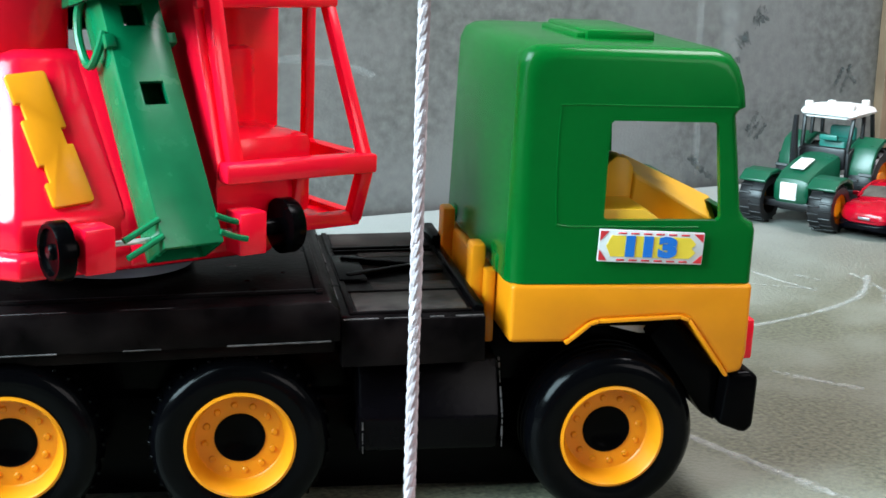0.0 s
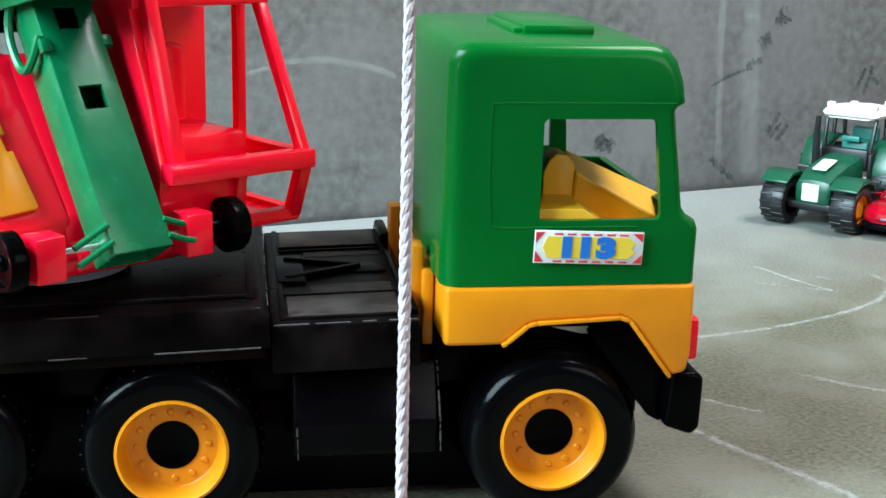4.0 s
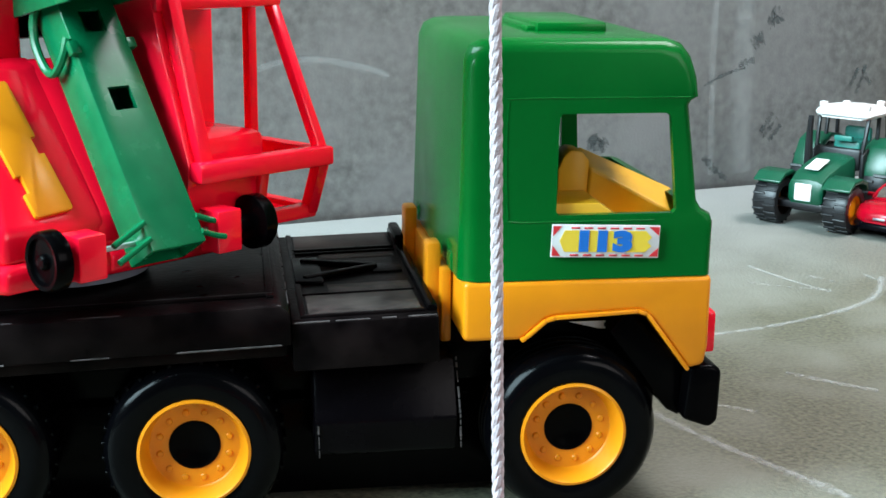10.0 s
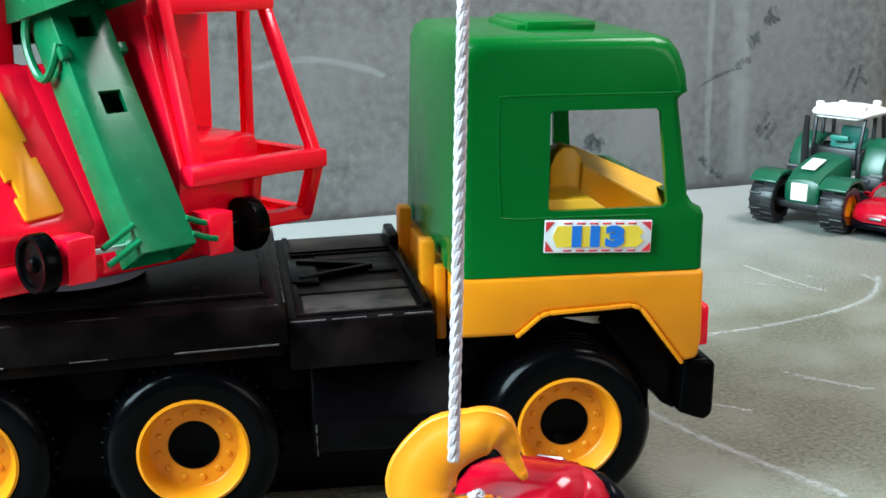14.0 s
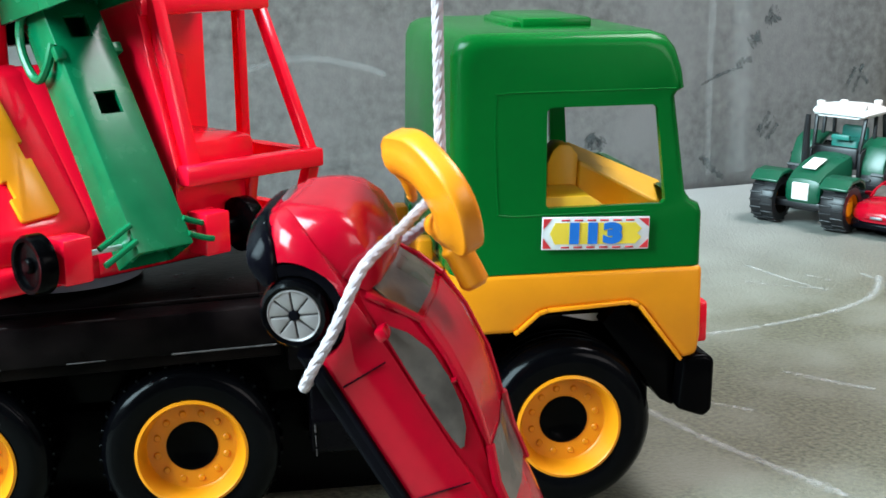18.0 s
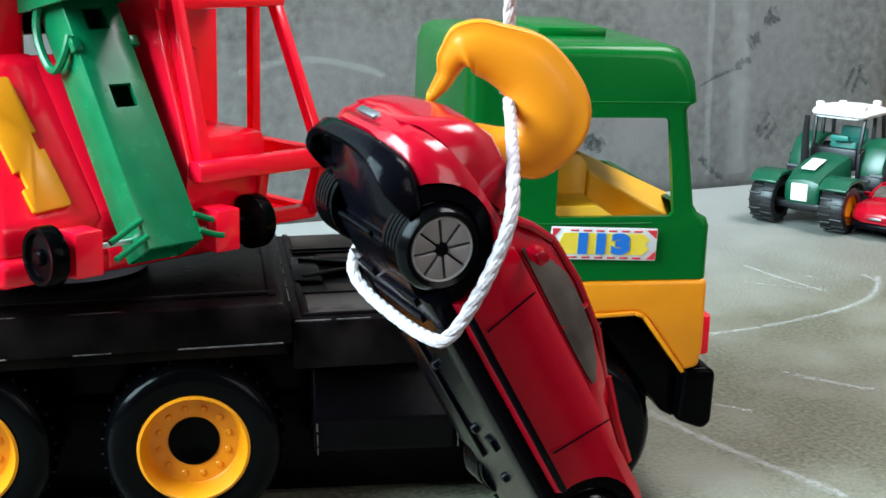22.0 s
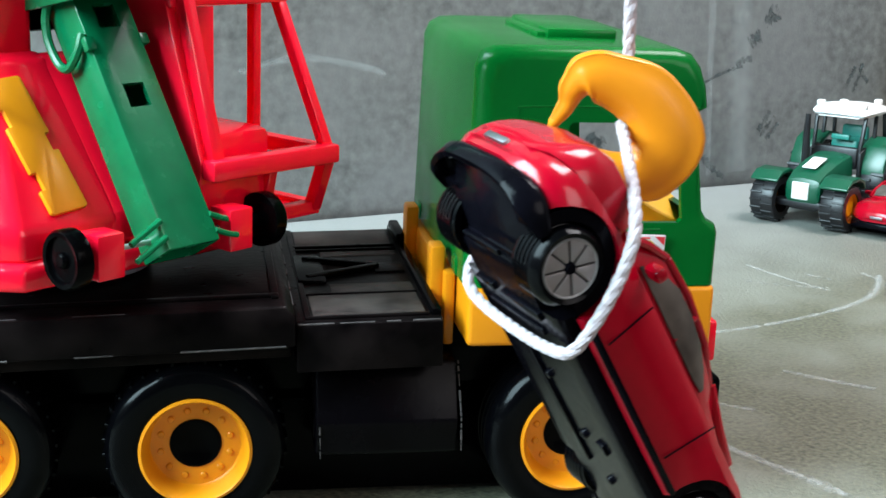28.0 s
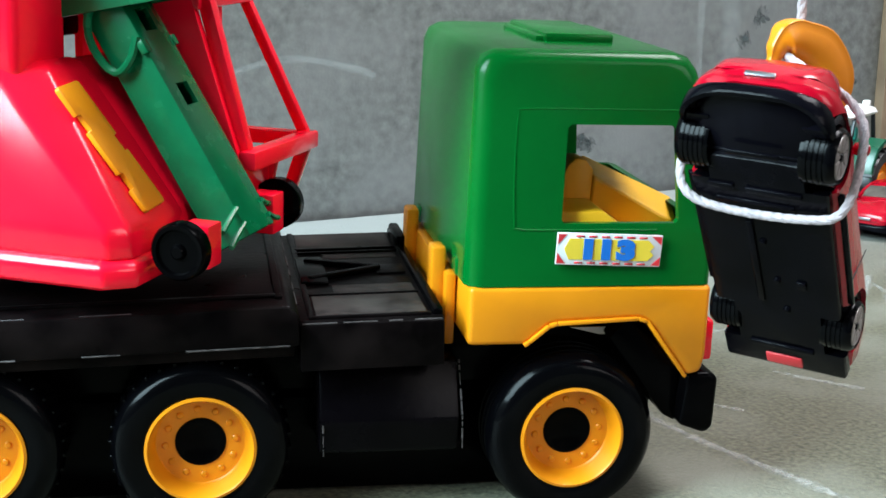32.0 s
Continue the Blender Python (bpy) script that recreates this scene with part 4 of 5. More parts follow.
SLING = curve([(0.0440, -0.0085, 0.0530), (0.0428, 0.0100, 0.0420), (0.0420, 0.0220, 0.0345), (0.0378, 0.0282, 0.0280), (0.0315, 0.0296, 0.0195), (0.0255, 0.0294, 0.0095), (0.0212, 0.0262, 0.0030), (0.0195, 0.0180, 0.0012), (0.0178, 0.0, 0.0010),
               (0.0190, -0.0180, 0.0012), (0.0225, -0.0258, 0.0030), (0.0260, -0.0294, 0.0100), (0.0290, -0.0298, 0.0210), (0.0320, -0.0275, 0.0330), (0.0345, -0.0215, 0.0410)], 8)
sling = rope("rope_sling", "white cotton rope looped under the hanging toy car", SLING, 0.0016)
hoist = rope("hoist_rope", "long white cotton rope hanging from the crane", [(0, 0, 0.29 * k / 300) for k in range(301)], 0.0017)

# the hook: a thick flat crescent
hook_line = curve([(-0.0170, 0, -0.0010), (-0.0143, 0, 0.0029), (-0.0125, 0, 0.0076), (-0.0094, 0, 0.0099), (-0.0044, 0, 0.0098), (0.0060, 0, 0.0048), (0.0110, 0, -0.0051), (0.0071, 0, -0.0128), (0.0007, 0, -0.0142), (-0.0054, 0, -0.0128), (-0.0100, 0, -0.0114)], 6)
HOOK_R = (0.0016, 0.0023, 0.0038, 0.0062, 0.0068, 0.0086, 0.0100, 0.0083, 0.0056, 0.0048, 0.0038)


def hook_radius(s):
    k = min(len(HOOK_R) - 1.001, s * (len(HOOK_R) - 1))
    i = int(k)
    e = k - i
    e = e * e * (3 - 2 * e)
    return HOOK_R[i] + (HOOK_R[i + 1] - HOOK_R[i]) * e


hook_bm = bmesh.new()
rings = []
for i, p in enumerate(hook_line):
    s = i / (len(hook_line) - 1)
    d = (hook_line[min(i + 1, len(hook_line) - 1)] - hook_line[max(i - 1, 0)]).normalized()
    n, r = Vector((-d.z, 0, d.x)), hook_radius(s)
    ro, ri, h = r, r, min(0.0052, 0.85 * r)
    ring = []
    for k, y in ((1.0, 0.22), (0.98, 0.50), (0.92, 0.60), (0.86, 0.58), (0.50, 0.84), (0.0, 1.0), (-0.45, 0.94), (-0.78, 0.70), (-0.95, 0.36), (-1.0, 0.12)):
        ring.append(p + n * (k * (ro if k > 0 else ri)) + Vector((0, y * h, 0)))
    ring += [Vector((q.x, -q.y, q.z)) for q in reversed(ring)]
    rings.append([hook_bm.verts.new(q) for q in ring])
for a, b in zip(rings, rings[1:]):
    for k in range(len(a)):
        hook_bm.faces.new((a[k], b[k], b[(k + 1) % len(a)], a[(k + 1) % len(a)]))
hook_bm.faces.new(rings[0])
hook_bm.faces.new(rings[-1])
bmesh.ops.recalc_face_normals(hook_bm, faces=hook_bm.faces)
hook = thing("crane_hook", "orange-yellow plastic crane hook knotted to the rope", "hook")
part("hook_body", hook_bm, HOOK_YELLOW, hook, "", 60)
part("hook_tip", lathe([(0.0, -0.0022), (0.0009, -0.0019), (0.0014, -0.0010), (0.0016, 0.0), (0.0, 0.0004)], 16, "z"), HOOK_YELLOW, hook, "", 60, pose(-0.0170, 0, -0.0010, 0, 32, 0))
part("hook_end", lathe([(0.0, -0.0030), (0.0018, -0.0026), (0.0031, -0.0012), (0.0036, 0.0), (0.0, 0.0004)], 20, "x"), HOOK_YELLOW, hook, "", 60, pose(-0.0100, 0, -0.0113, 0, -12, 0))
part("hook_shank", lathe([(0.0, -0.0312), (0.0028, -0.0310), (0.0041, -0.0296), (0.0041, -0.0204), (0.0046, -0.0196), (0.0046, -0.0186), (0.0036, -0.0178), (0.0032, -0.0120), (0.0, -0.0120)], 24, "z"), HOOK_YELLOW, hook, "", 60, pose(-0.0035, 0, 0))

# ---- toy tractor on the table ----
TRACTOR_GREEN = material("dark_green_plastic", (0.003, 0.070, 0.034), 0.30, vary=0.08)
SEAT_TEAL = material("teal_plastic", (0.02, 0.20, 0.16), 0.4)
TRIM_BLACK = material("tractor_black_plastic", (0.006, 0.0055, 0.007), 0.4, vary=0.3)
ROOF_WHITE = material("white_plastic", (0.78, 0.76, 0.74), 0.4)
tractor = thing("toy_tractor", "dark green plastic toy tractor with white roof on the table", "toy tractor", pose(0.2990, 1.0600, TABLE_Z, 0, 0, -131))
part("hood", loft([(0.0080, 0.0130, 0.0220, 0.0330), (0.0060, 0.0150, 0.0200, 0.0390), (-0.0040, 0.0158, 0.0200, 0.0450), (-0.0250, 0.0165, 0.0210, 0.0510), (-0.0480, 0.0170, 0.0220, 0.0550)], body_ring), TRACTOR_GREEN, tractor, "", 40)
part("grille_plate", box((0.0068, -0.0085, 0.0225), (0.0092, 0.0060, 0.0365), 0.0008), ROOF_WHITE, tractor, "white grille plate")
part("hood_decal", box((-0.0230, -0.0060, 0.0), (-0.0020, 0.0060, 0.0012), 0.0005, 2, pose(0, 0.0, 0.0462, 0, 16, 0)), ROOF_WHITE, tractor, "worn white decal")
part("frame", merge(box((-0.090, -0.012, 0.0130), (0.004, 0.012, 0.0230), 0.002), box((-0.006, -0.0280, 0.0150), (0.006, 0.0280, 0.0210), 0.0015)), TRIM_BLACK, tractor)
for s in (1, -1):
    part("front_fender", prism([(-0.0210, 0.0330), (-0.0185, 0.0400), (-0.0080, 0.0440), (0.0060, 0.0430), (0.0150, 0.0370), (0.0150, 0.0350), (0.0050, 0.0400), (-0.0080, 0.0410), (-0.0160, 0.0380), (-0.0190, 0.0330)], s * 0.030 - 0.0125, s * 0.030 + 0.0115, "y", 0.0008), TRACTOR_GREEN, tractor)
    part("rear_fender", prism([(-0.0500, 0.0300), (-0.0520, 0.0480), (-0.0600, 0.0620), (-0.0750, 0.0680), (-0.0950, 0.0650), (-0.0950, 0.0610), (-0.0760, 0.0640), (-0.0630, 0.0580), (-0.0560, 0.0460), (-0.0550, 0.0300)], s * 0.030 - 0.0110, s * 0.030 + 0.0120, "y", 0.001), TRACTOR_GREEN, tractor)
    for p, q in (((-0.0500, s * 0.0200, 0.0520), (-0.0560, s * 0.0215, 0.0850)), ((-0.0720, s * 0.0230, 0.0560), (-0.0740, s * 0.0225, 0.0850)), ((-0.0950, s * 0.0230, 0.0600), (-0.0920, s * 0.0220, 0.0850))):
        part("cab_pillar", bar(p, q, 0.0030, 0.0030, 0.0006, (0, 1, 0)), TRIM_BLACK, tractor)
    part("cab_panel", prism([(-0.0480, 0.0300), (-0.0480, 0.0560), (-0.0580, 0.0600), (-0.0700, 0.0560), (-0.0700, 0.0300)], s * 0.0215 - 0.0015, s * 0.0215 + 0.0015, "y", 0.0006), TRIM_BLACK, tractor)
part("dashboard", box((-0.0540, -0.0200, 0.0420), (-0.0470, 0.0200, 0.0600), 0.002), TRIM_BLACK, tractor)
part("seat", merge(box((-0.0860, -0.0120, 0.0460), (-0.0640, 0.0120, 0.0640), 0.003), box((-0.0900, -0.0120, 0.0600), (-0.0840, 0.0120, 0.0740), 0.003)), SEAT_TEAL, tractor, "teal seat")
part("steering_wheel", box((-0.0600, -0.0080, 0.0645), (-0.0560, 0.0080, 0.0690), 0.001), SEAT_TEAL, tractor)
roof = part("roof", loft([(-0.0500, 0.0215, 0.0840, 0.0895), (-0.0540, 0.0255, 0.0840, 0.0925), (-0.0740, 0.0265, 0.0840, 0.0938), (-0.0940, 0.0250, 0.0840, 0.0925), (-0.0980, 0.0215, 0.0840, 0.0895)], body_ring), ROOF_WHITE, tractor, "white roof", 40)
for x, y in ((-0.0560, 0.0190), (-0.0560, -0.0190), (-0.0720, -0.0060), (-0.0930, 0.0150)):
    part("roof_lamp", box((x - 0.003, y - 0.003, 0.0915), (x + 0.003, y + 0.003, 0.0965), 0.0012), ROOF_WHITE, roof)
part("exhaust", tube([(-0.0350, -0.0190, 0.0380), (-0.0350, -0.0200, 0.0700), (-0.0370, -0.0205, 0.0860)], lambda s: 0.0036 - 0.0014 * s, 10), TRIM_BLACK, tractor, "black exhaust stack")


def tractor_wheel(x, y, R, wdt):
    o = part("wheel", lathe([(R * 0.62, 0.0), (R * 0.90, 0.0), (R * 0.95, wdt * 0.12), (R * 0.95, wdt * 0.88), (R * 0.90, wdt), (R * 0.62, wdt)], 40), TRIM_BLACK, tractor, "ribbed black tractor tyre", 40, pose(x, y, R, 0, 0, 0 if y < 0 else 180))
    part("rim", lathe([(0.0, wdt * 0.16), (R * 0.30, wdt * 0.12), (R * 0.36, wdt * 0.22), (R * 0.56, wdt * 0.22), (R * 0.64, wdt * 0.02), (R * 0.66, wdt * 0.5), (0.0, wdt * 0.5)], 32), YELLOW, o, "orange-yellow rim", 40)
    lug = mesh_of("lug", box((R * 0.93, 0.0, -R * 0.045), (R, wdt * 0.52, R * 0.045), 0.0004, 1), TRIM_BLACK)
    n = 18
    for k in range(n):
        for h in (0, 1):
            l = new("lug", lug)
            l.parent = o
            l.matrix_basis = Euler((0, 2 * math.pi * (k + 0.5 * h) / n, 0)).to_matrix().to_4x4() @ Matrix.Translation((0, wdt * 0.48 * h, 0))


for s in (1, -1):
    tractor_wheel(0.0, s * 0.0405, 0.0195, 0.0200)
    tractor_wheel(-0.0780, s * 0.0430, 0.0300, 0.0220)


# ---- chalk scratches on the table and marks on the wall ----
def ribbon(points, width, seed=0, breaks=0.0, wobble=0.4):
    """A thin flat worn stroke along a line (in the plane z = 0)."""
    rng = random.Random(seed)
    bm = bmesh.new()
    pts = curve(points, 14)
    prev = None
    for i, p in enumerate(pts):
        d = (pts[min(i + 1, len(pts) - 1)] - pts[max(i - 1, 0)]).normalized()
        n = Vector((-d.y, d.x, 0))
        w = width * (1 + wobble * (rng.random() - 0.5)) * 0.5
        a, b = bm.verts.new(p + n * w + n * width * 0.25 * (rng.random() - 0.5)), bm.verts.new(p - n * w)
        if prev and rng.random() > breaks:
            bm.faces.new((prev[0], prev[1], b, a))
        prev = (a, b)
    bmesh.ops.recalc_face_normals(bm, faces=bm.faces)
    for f in bm.faces:
        if f.normal.z < 0:
            f.normal_flip()
    return bm


TABLE_PLANE = Matrix.Translation((0, 0, TABLE_Z + 0.0003))
for k, (pts, w, br) in enumerate((
        ([(0.098, 0.640, 0), (0.128, 0.590, 0), (0.160, 0.548, 0), (0.185, 0.515, 0)], 0.0030, 0.05),
        ([(0.112, 0.664, 0), (0.140, 0.640, 0), (0.160, 0.628, 0)], 0.0022, 0.15),
        ([(0.150, 0.752, 0), (0.200, 0.775, 0), (0.255, 0.812, 0), (0.290, 0.850, 0), (0.310, 0.900, 0)], 0.0026, 0.06),
        ([(0.222, 0.925, 0), (0.240, 0.890, 0), (0.262, 0.858, 0)], 0.0020, 0.12),
        ([(0.210, 0.880, 0), (0.240, 0.868, 0), (0.265, 0.864, 0)], 0.0016, 0.30),
        ([(0.258, 0.900, 0), (0.272, 0.885, 0)], 0.0020, 0.2),
        ([(0.190, 0.690, 0), (0.212, 0.674, 0), (0.232, 0.662, 0)], 0.0028, 0.08),
        ([(0.300, 0.905, 0), (0.308, 0.865, 0), (0.300, 0.830, 0)], 0.0018, 0.25))):
    layers = []
    for n, wide in enumerate((2.2, 1.4, 0.8)):
        b = ribbon(pts, w * wide, k * 5 + n, br * (1 + n), 0.9)
        bmesh.ops.translate(b, verts=b.verts, vec=(0, 0, 0.00015 * n))
        layers.append(b)
    ob = part("chalk_line", merge(*layers), CHALK, None, "", 30, TABLE_PLANE)
    tagged(ob, "faint chalk scratch on the grey-green tabletop", "chalk line", "chalk lines", "structure")

# wall plane: x along the wall, y up
WALL_PLANE = Matrix(((ALONG.x, 0, OUT.x, WALL0.x + OUT.x * 0.0006), (ALONG.y, 0, OUT.y, WALL0.y + OUT.y * 0.0006), (0, 1, 0, 0), (0, 0, 0, 1)))
for k, (pts, w, br) in enumerate((
        ([(0.4900, 0.1610, 0), (0.4985, 0.1570, 0), (0.4930, 0.1520, 0), (0.4860, 0.1500, 0)], 0.0050, 0.10),
        ([(0.4700, 0.1300, 0), (0.4770, 0.1350, 0), (0.4830, 0.1370, 0)], 0.0055, 0.10),
        ([(0.4560, 0.1110, 0), (0.4660, 0.1150, 0), (0.4740, 0.1160, 0)], 0.0028, 0.15),
        ([(0.4180, 0.0940, 0), (0.4420, 0.1040, 0), (0.4640, 0.1090, 0)], 0.0012, 0.30),
        ([(0.4870, 0.0480, 0), (0.4960, 0.0600, 0), (0.4990, 0.0660, 0)], 0.0024, 0.10),
        ([(0.4900, 0.0420, 0), (0.4980, 0.0520, 0), (0.5060, 0.0600, 0)], 0.0020, 0.10),
        ([(0.4960, 0.0400, 0), (0.5050, 0.0480, 0), (0.5100, 0.0540, 0)], 0.0024, 0.10),
        ([(0.5880, 0.0840, 0), (0.5960, 0.0960, 0), (0.6000, 0.1050, 0)], 0.0018, 0.20),
        ([(0.5980, 0.0800, 0), (0.6040, 0.0920, 0), (0.6090, 0.1080, 0)], 0.0018, 0.15),
        ([(0.6050, 0.1030, 0), (0.6120, 0.0940, 0), (0.6180, 0.0890, 0)], 0.0022, 0.15),
        ([(0.4220, 0.0285, 0), (0.4360, 0.0150, 0), (0.4500, 0.0050, 0)], 0.0026, 0.05),
        ([(0.2990, 0.0540, 0), (0.3070, 0.0440, 0), (0.3160, 0.0500, 0)], 0.0045, 0.20),
        ([(0.2960, 0.0420, 0), (0.3080, 0.0510, 0), (0.3120, 0.0380, 0)], 0.0020, 0.20))):
    ob = part("wall_scuff", ribbon(pts, w * 1.9, 40 + k, 0.0, 1.2), SCUFF, None, "", 30, WALL_PLANE)
    tagged(ob, "dark smudged scuff on the grey-green wall", "scuff mark", "wall scuffs", "structure")
for k, (pts, w, br) in enumerate((
        ([(-0.0200, 0.1200, 0), (0.0100, 0.1270, 0), (0.0400, 0.1292, 0), (0.0830, 0.1211, 0), (0.1040, 0.1136, 0)], 0.0030, 0.05),
        ([(0.4248, 0.2200, 0), (0.4270, 0.1000, 0), (0.4318, 0.0100, 0)], 0.0040, 0.0),
        ([(0.4596, 0.2200, 0), (0.4620, 0.1000, 0), (0.4665, 0.0100, 0)], 0.0120, 0.0))):
    layers = []
    for n, wide in enumerate((2.4, 1.8, 1.2, 0.6)):
        b = ribbon(pts, w * wide, 80 + k * 7 + n, br, 0.5)
        bmesh.ops.translate(b, verts=b.verts, vec=(0, 0, 0.0002 * n))
        layers.append(b)
    ob = part("chalk_streak", merge(*layers), CHALK_WALL, None, "", 30, WALL_PLANE)
    tagged(ob, "faint pale chalk streak on the grey-green wall", "chalk streak", "wall streaks", "structure")


# ---- what moves ----
TRUCK_ROWS = [
    (0, 0.0756, 0.5061, -0.0029, -0.02, 1.56, 9.09, -9.78),
    (0.5, 0.0700, 0.5048, -0.0021, 0.16, 1.41, 8.94, -9.23),
    (1, 0.0612, 0.5026, -0.0014, 0.43, 0.97, 9.10, -8.95),
    (1.5, 0.0558, 0.5004, -0.0010, 0.42, 1.00, 8.92, -9.36),
    (2, 0.0540, 0.5002, -0.0009, 0.81, 0.69, 9.05, -8.00),
    (2.5, 0.0509, 0.5000, -0.0013, 0.90, 0.86, 9.11, -4.11),
    (3, 0.0465, 0.4978, -0.0008, 0.98, 0.66, 9.00, -2.48),
    (3.5, 0.0428, 0.4976, -0.0009, 1.07, 0.49, 9.01, -2.70),
    (5.5, 0.0473, 0.5002, -0.0008, 0.25, 0.59, 8.92, -2.08),
    (6, 0.0458, 0.5000, -0.0004, 0.01, 0.57, 8.72, -1.83),
    (6.5, 0.0459, 0.5005, -0.0005, -0.06, 0.75, 8.89, -1.32),
    (7, 0.0458, 0.5006, -0.0006, -0.25, 0.70, 8.79, -1.24),
    (7.5, 0.0452, 0.4993, -0.0003, -0.30, 0.84, 8.80, -1.45),
    (8, 0.0471, 0.5011, -0.0010, -0.18, 0.90, 8.85, -1.43),
    (8.5, 0.0492, 0.5012, -0.0007, -0.35, 0.57, 8.76, -1.11),
    (9, 0.0529, 0.5010, 0.0003, -0.48, 0.28, 8.85, -0.11),
    (9.5, 0.0519, 0.5014, 0.0005, -0.81, 0.32, 8.77, -0.23),
    (10, 0.0548, 0.4998, 0.0006, -0.19, -0.21, 8.99, 1.13),
    (10.5, 0.0540, 0.4922, 0.0020, -0.51, -0.52, 9.18, 1.22),
    (11, 0.0542, 0.4986, 0.0013, -0.66, -0.48, 9.04, 0.80),
    (11.5, 0.0541, 0.4982, 0.0020, -0.82, -0.79, 8.93, 0.07),
    (12, 0.0541, 0.4981, 0.0022, -0.85, -0.95, 8.93, -0.91),
    (12.5, 0.0544, 0.4999, 0.0020, -0.62, -1.15, 9.22, -1.83),
    (13, 0.0537, 0.4987, 0.0018, -0.72, -0.96, 9.02, -1.62),
    (13.5, 0.0536, 0.5016, 0.0016, -0.85, -0.82, 8.95, -1.67),
    (14, 0.0555, 0.5038, 0.0012, -0.78, -1.00, 9.14, -0.57),
    (14.5, 0.0556, 0.5048, 0.0014, -0.90, -1.08, 9.15, -0.53),
    (16.5, 0.0531, 0.4987, 0.0026, -0.84, -1.46, 9.14, -1.98),
    (17, 0.0539, 0.5026, 0.0019, -0.87, -1.25, 9.02, -1.86),
    (17.5, 0.0547, 0.5021, 0.0020, -1.03, -1.30, 9.44, -1.11),
    (18, 0.0550, 0.5026, 0.0023, -1.03, -1.39, 9.48, -0.59),
    (18.5, 0.0548, 0.5023, 0.0028, -1.30, -1.47, 9.37, -0.78),
    (19, 0.0548, 0.5028, 0.0026, -1.36, -1.42, 9.49, -1.28),
    (19.5, 0.0544, 0.5018, 0.0033, -1.45, -1.56, 9.41, -1.37),
    (20, 0.0544, 0.5023, 0.0029, -1.26, -1.46, 9.42, -1.37),
    (20.5, 0.0545, 0.5029, 0.0026, -1.06, -1.32, 9.42, -1.18),
    (21, 0.0545, 0.5027, 0.0018, -0.98, -0.86, 9.53, -0.97),
    (21.5, 0.0539, 0.5030, 0.0006, -0.58, -0.07, 9.45, -1.06),
    (22, 0.0544, 0.5053, -0.0017, -0.19, 0.76, 9.73, -0.72),
    (22.5, 0.0550, 0.5079, -0.0020, 0.11, 0.85, 9.63, -0.52),
    (23, 0.0528, 0.4974, -0.0014, 0.30, 1.10, 9.53, -0.36),
    (23.5, 0.0540, 0.5000, -0.0018, 0.19, 1.25, 9.76, -0.77),
    (24, 0.0540, 0.4995, -0.0020, 0.22, 1.28, 9.76, -0.94),
    (24.5, 0.0540, 0.5005, -0.0024, 0.45, 1.40, 9.86, -0.93),
    (25, 0.0546, 0.4997, -0.0025, 0.43, 1.21, 9.59, -0.76),
    (25.5, 0.0547, 0.5009, -0.0028, 0.68, 1.25, 9.61, -0.71),
    (27.5, 0.0544, 0.5020, -0.0031, 1.20, 1.22, 9.66, 1.11),
    (28, 0.0549, 0.5022, -0.0032, 1.05, 1.24, 9.65, 3.34),
    (28.5, 0.0573, 0.5071, -0.0034, 0.88, 1.08, 9.59, 5.58),
    (29, 0.0565, 0.5046, -0.0030, 0.85, 0.97, 9.71, 7.42),
    (29.5, 0.0577, 0.5088, -0.0041, 0.80, 1.11, 9.59, 9.28),
    (30, 0.0578, 0.5081, -0.0042, 0.75, 1.05, 9.62, 12.03),
    (30.5, 0.0579, 0.5080, -0.0043, 0.72, 1.23, 9.61, 15.41),
    (31, 0.0591, 0.5089, -0.0046, 0.57, 1.21, 9.54, 18.75),
    (31.5, 0.0592, 0.5090, -0.0046, 0.57, 1.21, 9.53, 22.56),
    (32, 0.0596, 0.5095, -0.0048, 0.61, 1.22, 9.50, 26.37),
]

